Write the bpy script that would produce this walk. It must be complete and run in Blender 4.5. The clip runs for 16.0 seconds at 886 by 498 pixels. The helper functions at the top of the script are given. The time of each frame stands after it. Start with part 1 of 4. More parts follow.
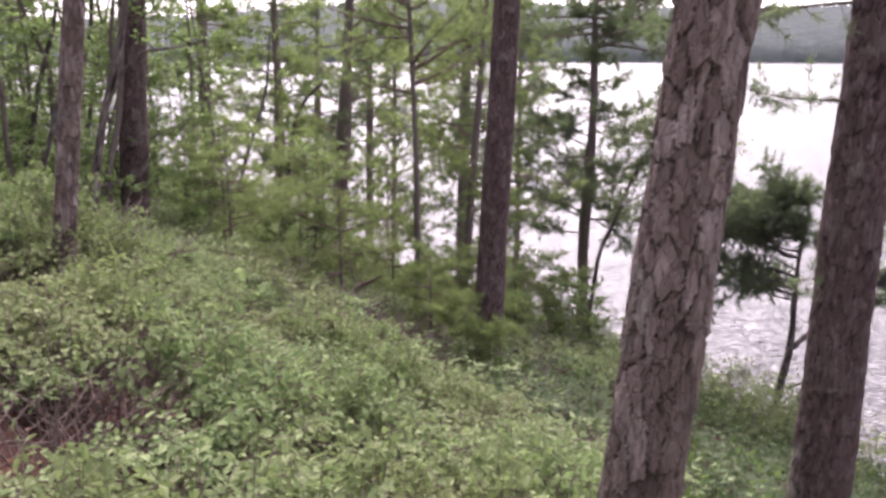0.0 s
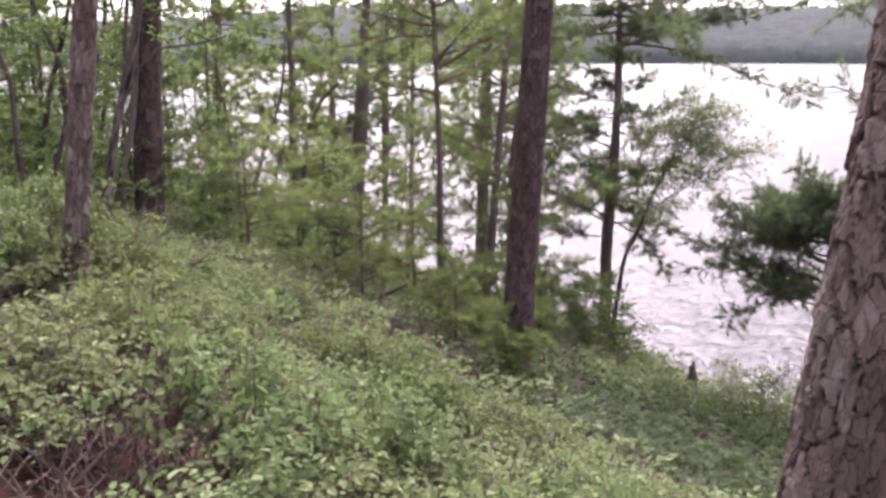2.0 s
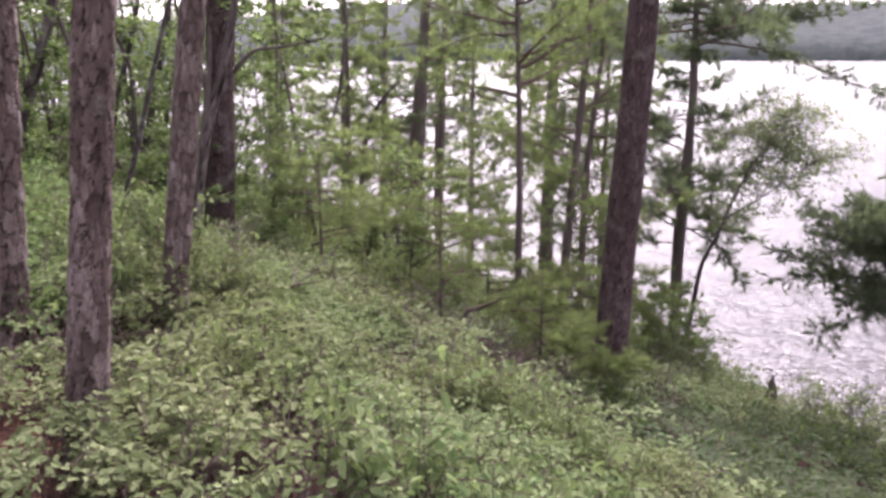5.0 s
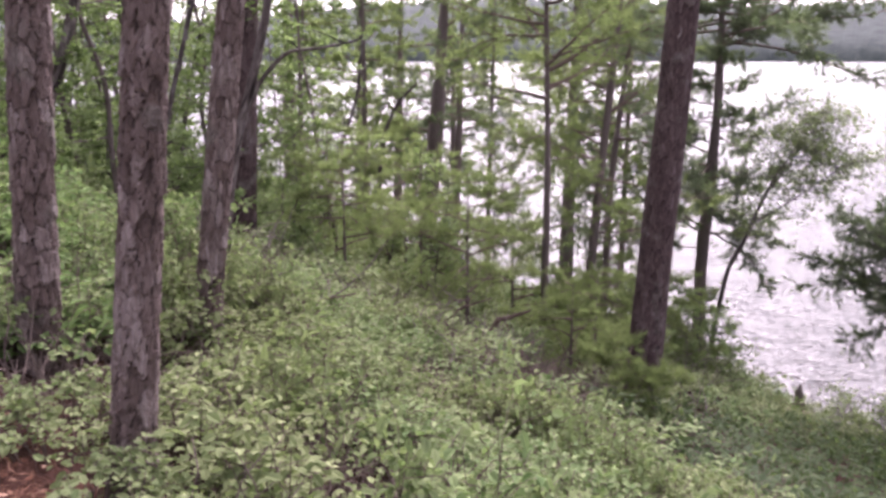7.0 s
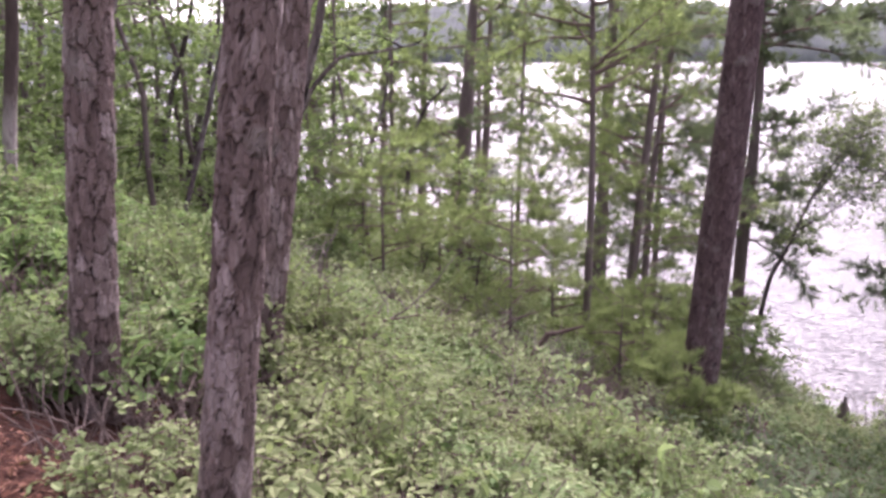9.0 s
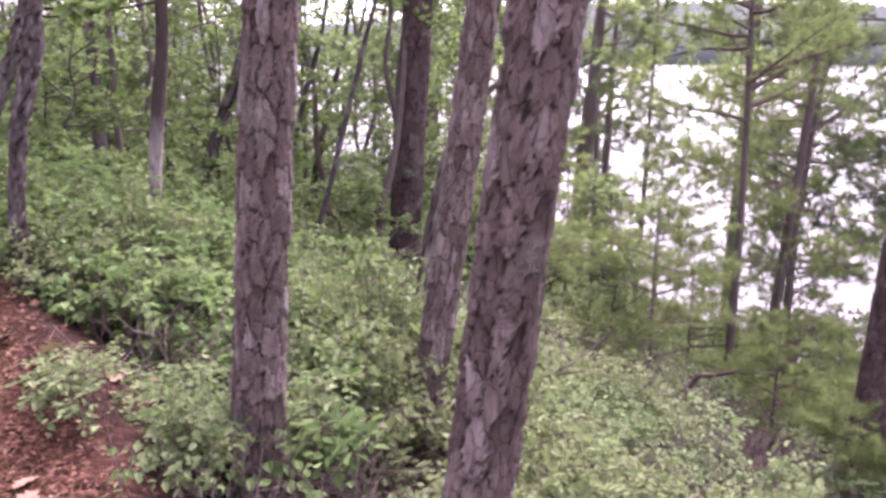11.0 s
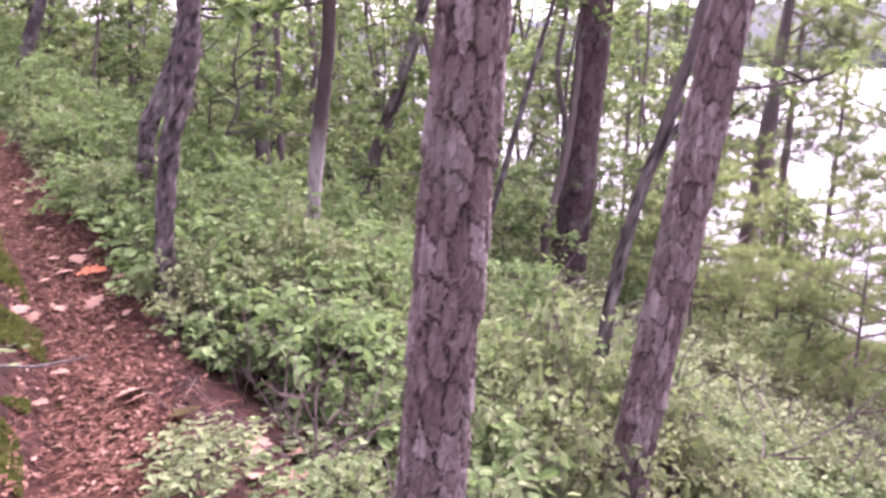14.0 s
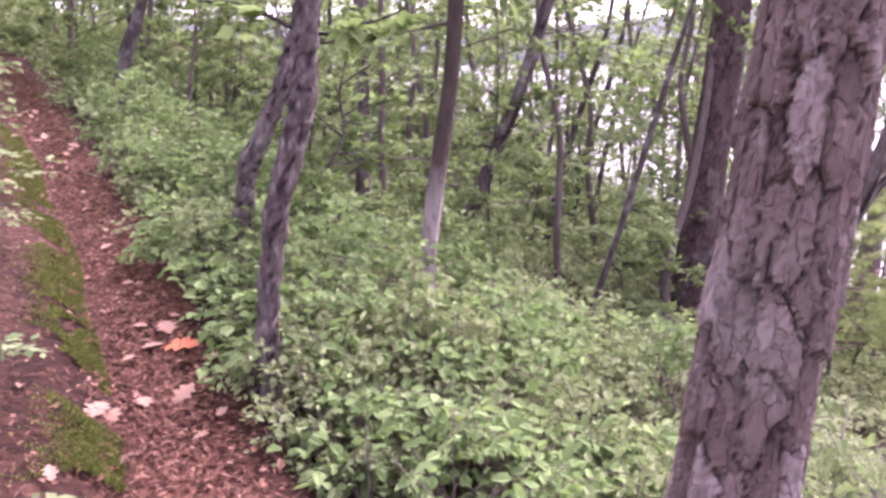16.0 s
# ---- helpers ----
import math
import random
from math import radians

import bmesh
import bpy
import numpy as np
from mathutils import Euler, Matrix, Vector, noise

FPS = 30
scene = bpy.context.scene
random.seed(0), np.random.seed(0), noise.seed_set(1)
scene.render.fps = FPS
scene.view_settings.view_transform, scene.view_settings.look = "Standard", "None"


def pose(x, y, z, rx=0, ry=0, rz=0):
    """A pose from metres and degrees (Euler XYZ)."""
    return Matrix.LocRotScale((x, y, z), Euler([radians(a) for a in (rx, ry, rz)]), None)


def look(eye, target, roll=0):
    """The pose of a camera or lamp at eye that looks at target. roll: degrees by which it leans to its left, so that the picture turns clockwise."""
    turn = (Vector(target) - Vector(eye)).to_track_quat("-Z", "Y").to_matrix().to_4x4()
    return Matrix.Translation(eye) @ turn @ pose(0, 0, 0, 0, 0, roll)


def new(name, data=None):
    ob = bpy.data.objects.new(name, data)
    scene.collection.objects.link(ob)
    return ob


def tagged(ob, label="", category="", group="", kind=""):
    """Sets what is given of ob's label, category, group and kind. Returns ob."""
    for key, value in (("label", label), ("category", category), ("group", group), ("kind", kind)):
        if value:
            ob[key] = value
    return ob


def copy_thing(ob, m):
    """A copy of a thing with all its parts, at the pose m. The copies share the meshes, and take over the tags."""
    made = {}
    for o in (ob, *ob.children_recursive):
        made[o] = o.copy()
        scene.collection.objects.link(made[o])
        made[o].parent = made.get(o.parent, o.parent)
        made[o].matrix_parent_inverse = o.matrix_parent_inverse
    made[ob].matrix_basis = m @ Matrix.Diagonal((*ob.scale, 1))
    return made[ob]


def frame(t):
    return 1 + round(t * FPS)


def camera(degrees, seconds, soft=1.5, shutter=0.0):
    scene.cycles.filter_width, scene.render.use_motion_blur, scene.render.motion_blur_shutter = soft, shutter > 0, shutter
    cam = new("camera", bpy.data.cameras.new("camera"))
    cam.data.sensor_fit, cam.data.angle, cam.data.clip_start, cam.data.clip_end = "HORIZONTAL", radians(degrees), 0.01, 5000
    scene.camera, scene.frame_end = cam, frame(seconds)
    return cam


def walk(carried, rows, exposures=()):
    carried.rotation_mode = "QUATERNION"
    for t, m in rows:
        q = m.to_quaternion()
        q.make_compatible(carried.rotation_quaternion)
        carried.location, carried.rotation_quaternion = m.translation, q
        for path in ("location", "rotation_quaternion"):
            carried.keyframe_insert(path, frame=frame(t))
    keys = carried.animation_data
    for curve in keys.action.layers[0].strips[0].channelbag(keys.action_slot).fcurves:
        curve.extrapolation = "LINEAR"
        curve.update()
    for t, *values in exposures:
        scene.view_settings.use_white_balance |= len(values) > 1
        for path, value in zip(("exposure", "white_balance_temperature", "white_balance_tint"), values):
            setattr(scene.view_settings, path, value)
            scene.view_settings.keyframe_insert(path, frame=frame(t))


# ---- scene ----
EYE, TILT, METRES = 1.65, -13.4, 5.2
cam = camera(56.8, 16.0, soft=2.9)
ROWS = [
    (0.0, 0.0, 0.0, 0.0, 0.0, 0.0, -0.0),
    (0.5, -0.0101, 0.019, 0.0012, -0.5, 0.02, 0.19),
    (1.0, -0.0237, 0.0571, 0.0106, -0.67, -0.12, 0.17),
    (1.5, -0.0345, 0.0878, 0.0132, -0.24, -0.13, 0.12),
    (2.0, -0.0436, 0.103, 0.0161, 0.79, 0.08, -0.06),
    (2.5, -0.0734, 0.1208, 0.0245, 1.15, 0.03, -0.31),
    (3.0, -0.1067, 0.1358, 0.0329, 1.29, 0.04, -0.4),
    (3.5, -0.1311, 0.1455, 0.0295, 1.66, 0.08, -0.32),
    (4.0, -0.1421, 0.1602, 0.0314, 2.01, 0.03, -0.24),
    (4.5, -0.1615, 0.198, 0.0452, 2.81, -0.1, -0.44),
    (7.0, -0.2269, 0.2854, 0.0708, 4.2, -0.09, -0.87),
    (7.5, -0.2569, 0.2965, 0.0788, 4.12, -0.0, -0.86),
    (8.0, -0.2732, 0.3082, 0.0792, 4.04, 0.07, -0.74),
    (10.5, -0.3716, 0.4471, 0.1341, 10.56, -0.24, -2.42),
    (11.0, -0.3984, 0.4585, 0.1456, 12.61, -0.16, -2.91),
    (11.5, -0.4104, 0.4723, 0.1476, 14.82, -0.34, -3.27),
    (12.0, -0.4273, 0.5027, 0.1591, 17.18, -0.5, -3.84),
    (12.5, -0.4449, 0.5397, 0.1754, 19.21, -0.73, -4.38),
    (13.0, -0.4456, 0.5507, 0.179, 21.71, -0.53, -4.92),
    (13.5, -0.4497, 0.565, 0.1792, 22.7, -0.85, -5.23),
    (14.0, -0.4823, 0.5907, 0.1839, 22.96, -0.89, -5.53),
    (14.5, -0.5329, 0.6158, 0.207, 23.19, -1.07, -5.76),
    (15.0, -0.5599, 0.6345, 0.214, 23.43, -0.92, -5.74),
    (15.5, -0.5828, 0.6657, 0.2309, 24.81, -1.07, -5.96),
    (16.0, -0.603, 0.6985, 0.2441, 28.68, -1.57, -6.82),
]
walk(cam, [(t, pose(0, 0, EYE, TILT, 0, 0) @ pose(METRES * x, METRES * y, METRES * z, 90 + pitch, roll, yaw))
           for t, x, y, z, yaw, pitch, roll in ROWS],
     exposures=[(0.0, 1.97, 6330, 32), (4.5, 1.98, 6300, 34), (8.0, 2.10, 6220, 36), (10.5, 2.45, 6120, 45), (12.5, 2.73, 6060, 51), (16.0, 2.88, 6060, 56)])

# ---- world, sun ----
world = bpy.data.worlds.new("overcast_sky")
scene.world = world
world.use_nodes = True
wn, wl = world.node_tree.nodes, world.node_tree.links
sky = wn.new("ShaderNodeTexSky")
sky.sky_type = "NISHITA"
sky.sun_disc = False
sky.sun_elevation, sky.sun_rotation = radians(50), radians(4)
sky.dust_density, sky.air_density = 4.0, 1.0
pale = wn.new("ShaderNodeHueSaturation")
pale.inputs["Saturation"].default_value = 0.25
wl.new(sky.outputs[0], pale.inputs["Color"])
wl.new(pale.outputs[0], wn["Background"].inputs[0])
wn["Background"].inputs[1].default_value = 0.15
sun_data = bpy.data.lights.new("sun", "SUN")
sun_data.energy, sun_data.angle, sun_data.color = 2.3, radians(50), (1.0, 0.96, 0.91)
sun = new("sun", sun_data)
sun.matrix_world = look((1.8, 25.7, 30.7), (0, 0, 0))

rng = np.random.default_rng(7)
WATER_Z = -7.6


# ---- the lie of the land ----
def path_line(s):
    """How far the trail lies beside the straight line of the walk, s metres along it."""
    return np.interp(s, [-30, 4.5, 6.0, 6.5, 7.5, 8.05, 8.6, 9.3, 10.3, 11.8, 14, 22, 40],
                     [0.03, 0.03, -0.2, -0.26, -0.39, -0.54, -0.67, -0.9, -1.25, -1.8, -2.65, -5.4, -11])


def ground_z(x, y):
    x, y = np.asarray(x, float), np.asarray(y, float)
    s, d = -0.632 * x + 0.775 * y, 0.775 * x + 0.632 * y
    e = d - path_line(s)
    along = np.interp(s, [-200, -10, 0, 4.9, 8.8, 14, 26, 60, 400], [-3, -0.6, 0, 0.4, 0.77, 1.35, 2.0, 2.4, 3])
    f = d - path_line(s) * np.exp(-np.clip(d, 0, 60) / 6.0)
    side = np.clip(np.where(e > 0.26, np.maximum(f - 0.26, 0), 0), 0, 40)
    down = 0.49 * side - 0.07 * np.clip(side - 10, 0, 40) + 0.18 * np.clip(side, 0, 0.35)
    bank = np.interp(-e, [0.22, 0.30, 0.42, 0.75, 2.5, 12, 60, 400], [0, 0.08, 0.17, 0.27, 0.80, 3.2, 9, 20])
    bumps = 0.035 * np.sin(2.1 * x + 1.3 * y) * np.sin(1.7 * y - 0.8 * x) + 0.10 * np.sin(0.5 * x + 0.3) * np.sin(0.45 * y)
    bumps = bumps * np.clip((np.abs(e) - 0.3) / 1.0, 0, 1)
    tread = -0.03 * np.exp(-(e / 0.25) ** 2)
    return along - down + bank + bumps + tread


def from_trail(s, e):
    """World x, y of a place s metres along the trail and e metres to its right."""
    d = np.asarray(e) + path_line(s)
    s = np.asarray(s)
    return -0.632 * s + 0.775 * d, 0.775 * s + 0.632 * d


def edge_of(x, y):
    s, d = -0.632 * x + 0.775 * y, 0.775 * x + 0.632 * y
    return s, d - path_line(s)


# ---- materials ----
def material(name):
    m = bpy.data.materials.new(name)
    m.use_nodes = True
    n, l = m.node_tree.nodes, m.node_tree.links
    n["Principled BSDF"].inputs["Specular IOR Level"].default_value = 0.5 if "water" in name else 0.15
    return m, n, l, n["Principled BSDF"], n["Material Output"]


def ramp(n, stops):
    r = n.new("ShaderNodeValToRGB")
    e = r.color_ramp.elements
    while len(e) < len(stops):
        e.new(0.5)
    for el, (p, c) in zip(e, stops):
        el.position, el.color = p, (*c, 1)
    return r


def noise_node(n, l, scale, detail=4, stretch=None, rough=0.55):
    t = n.new("ShaderNodeTexNoise")
    t.inputs["Scale"].default_value, t.inputs["Detail"].default_value = scale, detail
    t.inputs["Roughness"].default_value = rough
    g = n.new("ShaderNodeNewGeometry")
    if stretch:
        mp = n.new("ShaderNodeMapping")
        mp.inputs["Scale"].default_value = stretch
        l.new(g.outputs["Position"], mp.inputs["Vector"])
        l.new(mp.outputs[0], t.inputs["Vector"])
    else:
        l.new(g.outputs["Position"], t.inputs["Vector"])
    return t


def mix_rgb(n, l, fac, a, b, how="MIX"):
    m = n.new("ShaderNodeMix")
    m.data_type, m.blend_type = "RGBA", how
    for sock, v in ((m.inputs["Factor"], fac), (m.inputs[6], a), (m.inputs[7], b)):
        if isinstance(v, (int, float)):
            sock.default_value = v
        elif isinstance(v, tuple):
            sock.default_value = (*v, 1)
        else:
            l.new(v, sock)
    return m.outputs[2]


def leaf_material(name, dark, mid, light, patch=None, gloss=0.62, through_light=0.35):
    m, n, l, p, out = material(name)
    g = n.new("ShaderNodeNewGeometry")
    r = ramp(n, [(0.0, dark), (0.5, mid), (1.0, light)])
    l.new(g.outputs["Random Per Island"], r.inputs[0])
    col = r.outputs[0]
    if patch:
        big = noise_node(n, l, 0.55, 3)
        rr = ramp(n, [(0.40, (0, 0, 0)), (0.60, (1, 1, 1))])
        l.new(big.outputs[0], rr.inputs[0])
        col = mix_rgb(n, l, rr.outputs[0], col, mix_rgb(n, l, 0.3, col, patch))
    l.new(col, p.inputs["Base Color"])
    p.inputs["Roughness"].default_value = gloss
    p.inputs["Specular IOR Level"].default_value = 0.08
    tr = n.new("ShaderNodeBsdfTranslucent")
    l.new(mix_rgb(n, l, 0.5, col, (0.17, 0.26, 0.065)), tr.inputs[0])
    ms = n.new("ShaderNodeMixShader")
    ms.inputs[0].default_value = through_light
    l.new(p.outputs[0], ms.inputs[1])
    l.new(tr.outputs[0], ms.inputs[2])
    l.new(ms.outputs[0], out.inputs[0])
    return m


def bark_material(name, furrow_shade, low, high, pale_flake, scale=1.0):
    m, n, l, p, out = material(name)
    at = n.new("ShaderNodeAttribute")
    at.attribute_name = "plate"
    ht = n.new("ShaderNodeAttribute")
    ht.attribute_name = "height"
    r = ramp(n, [(0.0, low), (0.6, high), (1.0, pale_flake)])
    grain = noise_node(n, l, 42 * scale, 6, (1, 1, 0.22), 0.65)
    add = n.new("ShaderNodeMath")
    add.operation = "MULTIPLY_ADD"
    l.new(grain.outputs[0], add.inputs[0])
    add.inputs[1].default_value = 1.1
    pm = n.new("ShaderNodeMath")
    pm.operation = "MULTIPLY"
    pm.inputs[1].default_value = 0.6
    l.new(at.outputs["Fac"], pm.inputs[0])
    l.new(pm.outputs[0], add.inputs[2])
    sub = n.new("ShaderNodeMath")
    sub.operation = "SUBTRACT"
    l.new(add.outputs[0], sub.inputs[0])
    sub.inputs[1].default_value = 0.3
    l.new(sub.outputs[0], r.inputs[0])
    # low height, between plates: redder bark, darkened further with painted-in shade
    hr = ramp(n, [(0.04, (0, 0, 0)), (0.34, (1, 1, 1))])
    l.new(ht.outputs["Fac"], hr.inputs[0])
    col = mix_rgb(n, l, hr.outputs[0], furrow_shade, r.outputs[0])
    lich = noise_node(n, l, 3.2, 6)
    lr = ramp(n, [(0.56, (0, 0, 0)), (0.72, (1, 1, 1))])
    l.new(lich.outputs[0], lr.inputs[0])
    col = mix_rgb(n, l, lr.outputs[0], col, mix_rgb(n, l, 0.5, col, (0.24, 0.23, 0.20)))
    l.new(col, p.inputs["Base Color"])
    p.inputs["Roughness"].default_value = 0.9
    flakes = noise_node(n, l, 130 * scale, 4, (1, 1, 0.5), 0.7)
    chips = n.new("ShaderNodeTexVoronoi")
    chips.feature = "DISTANCE_TO_EDGE"
    chips.inputs["Scale"].default_value = 42
    tint = n.new("ShaderNodeTexVoronoi")
    tint.inputs["Scale"].default_value = 42
    bend = noise_node(n, l, 30, 3)
    geo = n.new("ShaderNodeNewGeometry")
    lean_map = n.new("ShaderNodeMapping")
    lean_map.inputs["Scale"].default_value = (1, 1, 0.38)
    l.new(geo.outputs["Position"], lean_map.inputs["Vector"])
    shift = n.new("ShaderNodeVectorMath")
    shift.operation = "MULTIPLY_ADD"
    l.new(bend.outputs[1], shift.inputs[0])
    shift.inputs[1].default_value = (0.02, 0.02, 0.02)
    l.new(lean_map.outputs[0], shift.inputs[2])
    l.new(shift.outputs[0], chips.inputs["Vector"])
    l.new(shift.outputs[0], tint.inputs["Vector"])
    chip_edge = ramp(n, [(0.0, (0, 0, 0)), (0.10, (1, 1, 1))])
    l.new(chips.outputs["Distance"], chip_edge.inputs[0])
    chip_tone = ramp(n, [(0.0, (0.70, 0.68, 0.68)), (0.7, (1.0, 1.0, 1.0)), (1.0, (1.45, 1.45, 1.48))])
    l.new(tint.outputs["Color"], chip_tone.inputs[0])
    col = mix_rgb(n, l, 1.0, col, chip_tone.outputs[0], "MULTIPLY")
    l.new(col, p.inputs["Base Color"])
    b0 = n.new("ShaderNodeBump")
    b0.inputs["Strength"].default_value, b0.inputs["Distance"].default_value = 1.0, 0.004
    l.new(chip_edge.outputs[0], b0.inputs["Height"])
    b1 = n.new("ShaderNodeBump")
    b1.inputs["Strength"].default_value, b1.inputs["Distance"].default_value = 1.0, 0.016
    l.new(grain.outputs[0], b1.inputs["Height"])
    l.new(b0.outputs[0], b1.inputs["Normal"])
    b2 = n.new("ShaderNodeBump")
    b2.inputs["Strength"].default_value, b2.inputs["Distance"].default_value = 0.8, 0.004
    l.new(flakes.outputs[0], b2.inputs["Height"])
    l.new(b1.outputs[0], b2.inputs["Normal"])
    l.new(b2.outputs[0], p.inputs["Normal"])
    return m


def plain_bark(name, a, b_, spots=None, scale=25.0, over=None):
    m, n, l, p, out = material(name)
    g = noise_node(n, l, scale, 6, (1, 1, 0.25), 0.7)
    r = ramp(n, [(0.3, a), (0.7, b_)])
    l.new(g.outputs[0], r.inputs[0])
    col = r.outputs[0]
    if spots:
        sn = noise_node(n, l, 5, 4)
        sr = ramp(n, [(0.48, (0, 0, 0)), (0.6, (1, 1, 1))])
        l.new(sn.outputs[0], sr.inputs[0])
        col = mix_rgb(n, l, sr.outputs[0], col, spots)
    if over:
        # a second colour of bark above a height
        place = n.new("ShaderNodeNewGeometry")
        xyz = n.new("ShaderNodeSeparateXYZ")
        l.new(place.outputs["Position"], xyz.inputs[0])
        wavy = n.new("ShaderNodeMath")
        wavy.operation = "MULTIPLY_ADD"
        l.new(g.outputs[0], wavy.inputs[0])
        wavy.inputs[1].default_value = 0.9
        l.new(xyz.outputs["Z"], wavy.inputs[2])
        limit = n.new("ShaderNodeMapRange")
        limit.inputs["From Min"].default_value, limit.inputs["From Max"].default_value = over[0], over[0] + 0.25
        l.new(wavy.outputs[0], limit.inputs["Value"])
        col = mix_rgb(n, l, limit.outputs[0], col, mix_rgb(n, l, g.outputs[0], over[1], over[2]))
    l.new(col, p.inputs["Base Color"])
    p.inputs["Roughness"].default_value = 0.9
    b = n.new("ShaderNodeBump")
    b.inputs["Strength"].default_value, b.inputs["Distance"].default_value = 1.0, 0.03
    l.new(g.outputs[0], b.inputs["Height"])
    l.new(b.outputs[0], p.inputs["Normal"])
    return m


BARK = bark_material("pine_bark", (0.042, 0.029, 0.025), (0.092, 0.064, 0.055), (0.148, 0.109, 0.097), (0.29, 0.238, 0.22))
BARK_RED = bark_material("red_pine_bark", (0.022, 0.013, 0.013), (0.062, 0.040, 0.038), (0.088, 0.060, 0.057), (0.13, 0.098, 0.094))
# plain far bark; on distant broadleaf trunks its paler tone paints in haze
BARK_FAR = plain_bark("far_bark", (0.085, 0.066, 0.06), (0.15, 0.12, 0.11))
BARK_OAK = plain_bark("oak_bark", (0.020, 0.015, 0.014), (0.085, 0.066, 0.062), (0.115, 0.102, 0.095), 32)
BARK_PALE = plain_bark("pale_bark", (0.08, 0.062, 0.053), (0.27, 0.235, 0.213), None, 30)
BARK_TWO = plain_bark("two_tone_bark", (0.13, 0.105, 0.092), (0.38, 0.34, 0.31), None, 30, (1.62, (0.022, 0.015, 0.012), (0.10, 0.076, 0.066)))
TWIG = plain_bark("twig_bark", (0.085, 0.06, 0.05), (0.16, 0.12, 0.10), None, 60)
BRUSH = plain_bark("dead_twig_bark", (0.10, 0.072, 0.060), (0.20, 0.155, 0.135), None, 60)
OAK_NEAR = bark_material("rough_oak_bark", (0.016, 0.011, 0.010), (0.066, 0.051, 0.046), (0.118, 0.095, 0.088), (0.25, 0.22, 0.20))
DEADWOOD = plain_bark("dead_wood", (0.09, 0.07, 0.06), (0.20, 0.17, 0.15), None, 60)
BERRY_LEAF = leaf_material("huckleberry_leaf", (0.088, 0.140, 0.055), (0.152, 0.203, 0.090), (0.228, 0.285, 0.135), (0.205, 0.17, 0.095), 0.8, 0.34)
SHRUB_LEAF = leaf_material("bush_leaf", (0.078, 0.128, 0.044), (0.130, 0.196, 0.073), (0.195, 0.27, 0.108), None, 0.8, 0.38)
# darkened shrub leaf: the shade above the shore is put into its colour
SHADED_LEAF = leaf_material("shaded_leaf", (0.028, 0.046, 0.020), (0.044, 0.066, 0.028), (0.068, 0.092, 0.04))
OAK_LEAF = leaf_material("oak_leaf", (0.096, 0.142, 0.050), (0.145, 0.195, 0.073), (0.20, 0.26, 0.112), None, 0.65, 0.45)
BIRCH_LEAF = leaf_material("birch_leaf", (0.12, 0.15, 0.07), (0.175, 0.205, 0.10), (0.24, 0.26, 0.14), None, 0.7, 0.68)
NEEDLE = leaf_material("pine_needle", (0.070, 0.084, 0.062), (0.094, 0.108, 0.078), (0.12, 0.135, 0.092), None, 0.65, 0.45)
SOFT_NEEDLE = leaf_material("white_pine_needle", (0.12, 0.148, 0.064), (0.165, 0.195, 0.084), (0.215, 0.24, 0.105), None, 0.75, 0.6)
DEAD_LEAF = leaf_material("dead_leaf", (0.11, 0.05, 0.032), (0.24, 0.14, 0.096), (0.40, 0.265, 0.20), None, 0.7, 0.15)
BROKEN_LEAF = leaf_material("broken_leaf", (0.075, 0.034, 0.021), (0.145, 0.075, 0.050), (0.30, 0.19, 0.14), None, 0.8, 0.1)
ORANGE_LEAF = leaf_material("orange_dead_leaf", (0.38, 0.12, 0.055), (0.43, 0.145, 0.07), (0.48, 0.17, 0.085), None, 0.7, 0.15)
LITTER = leaf_material("needle_litter", (0.045, 0.018, 0.011), (0.105, 0.046, 0.030), (0.21, 0.115, 0.078), None, 0.8, 0.05)
MOSS = leaf_material("moss", (0.045, 0.055, 0.012), (0.08, 0.088, 0.02), (0.13, 0.13, 0.032), None, 0.9, 0.2)


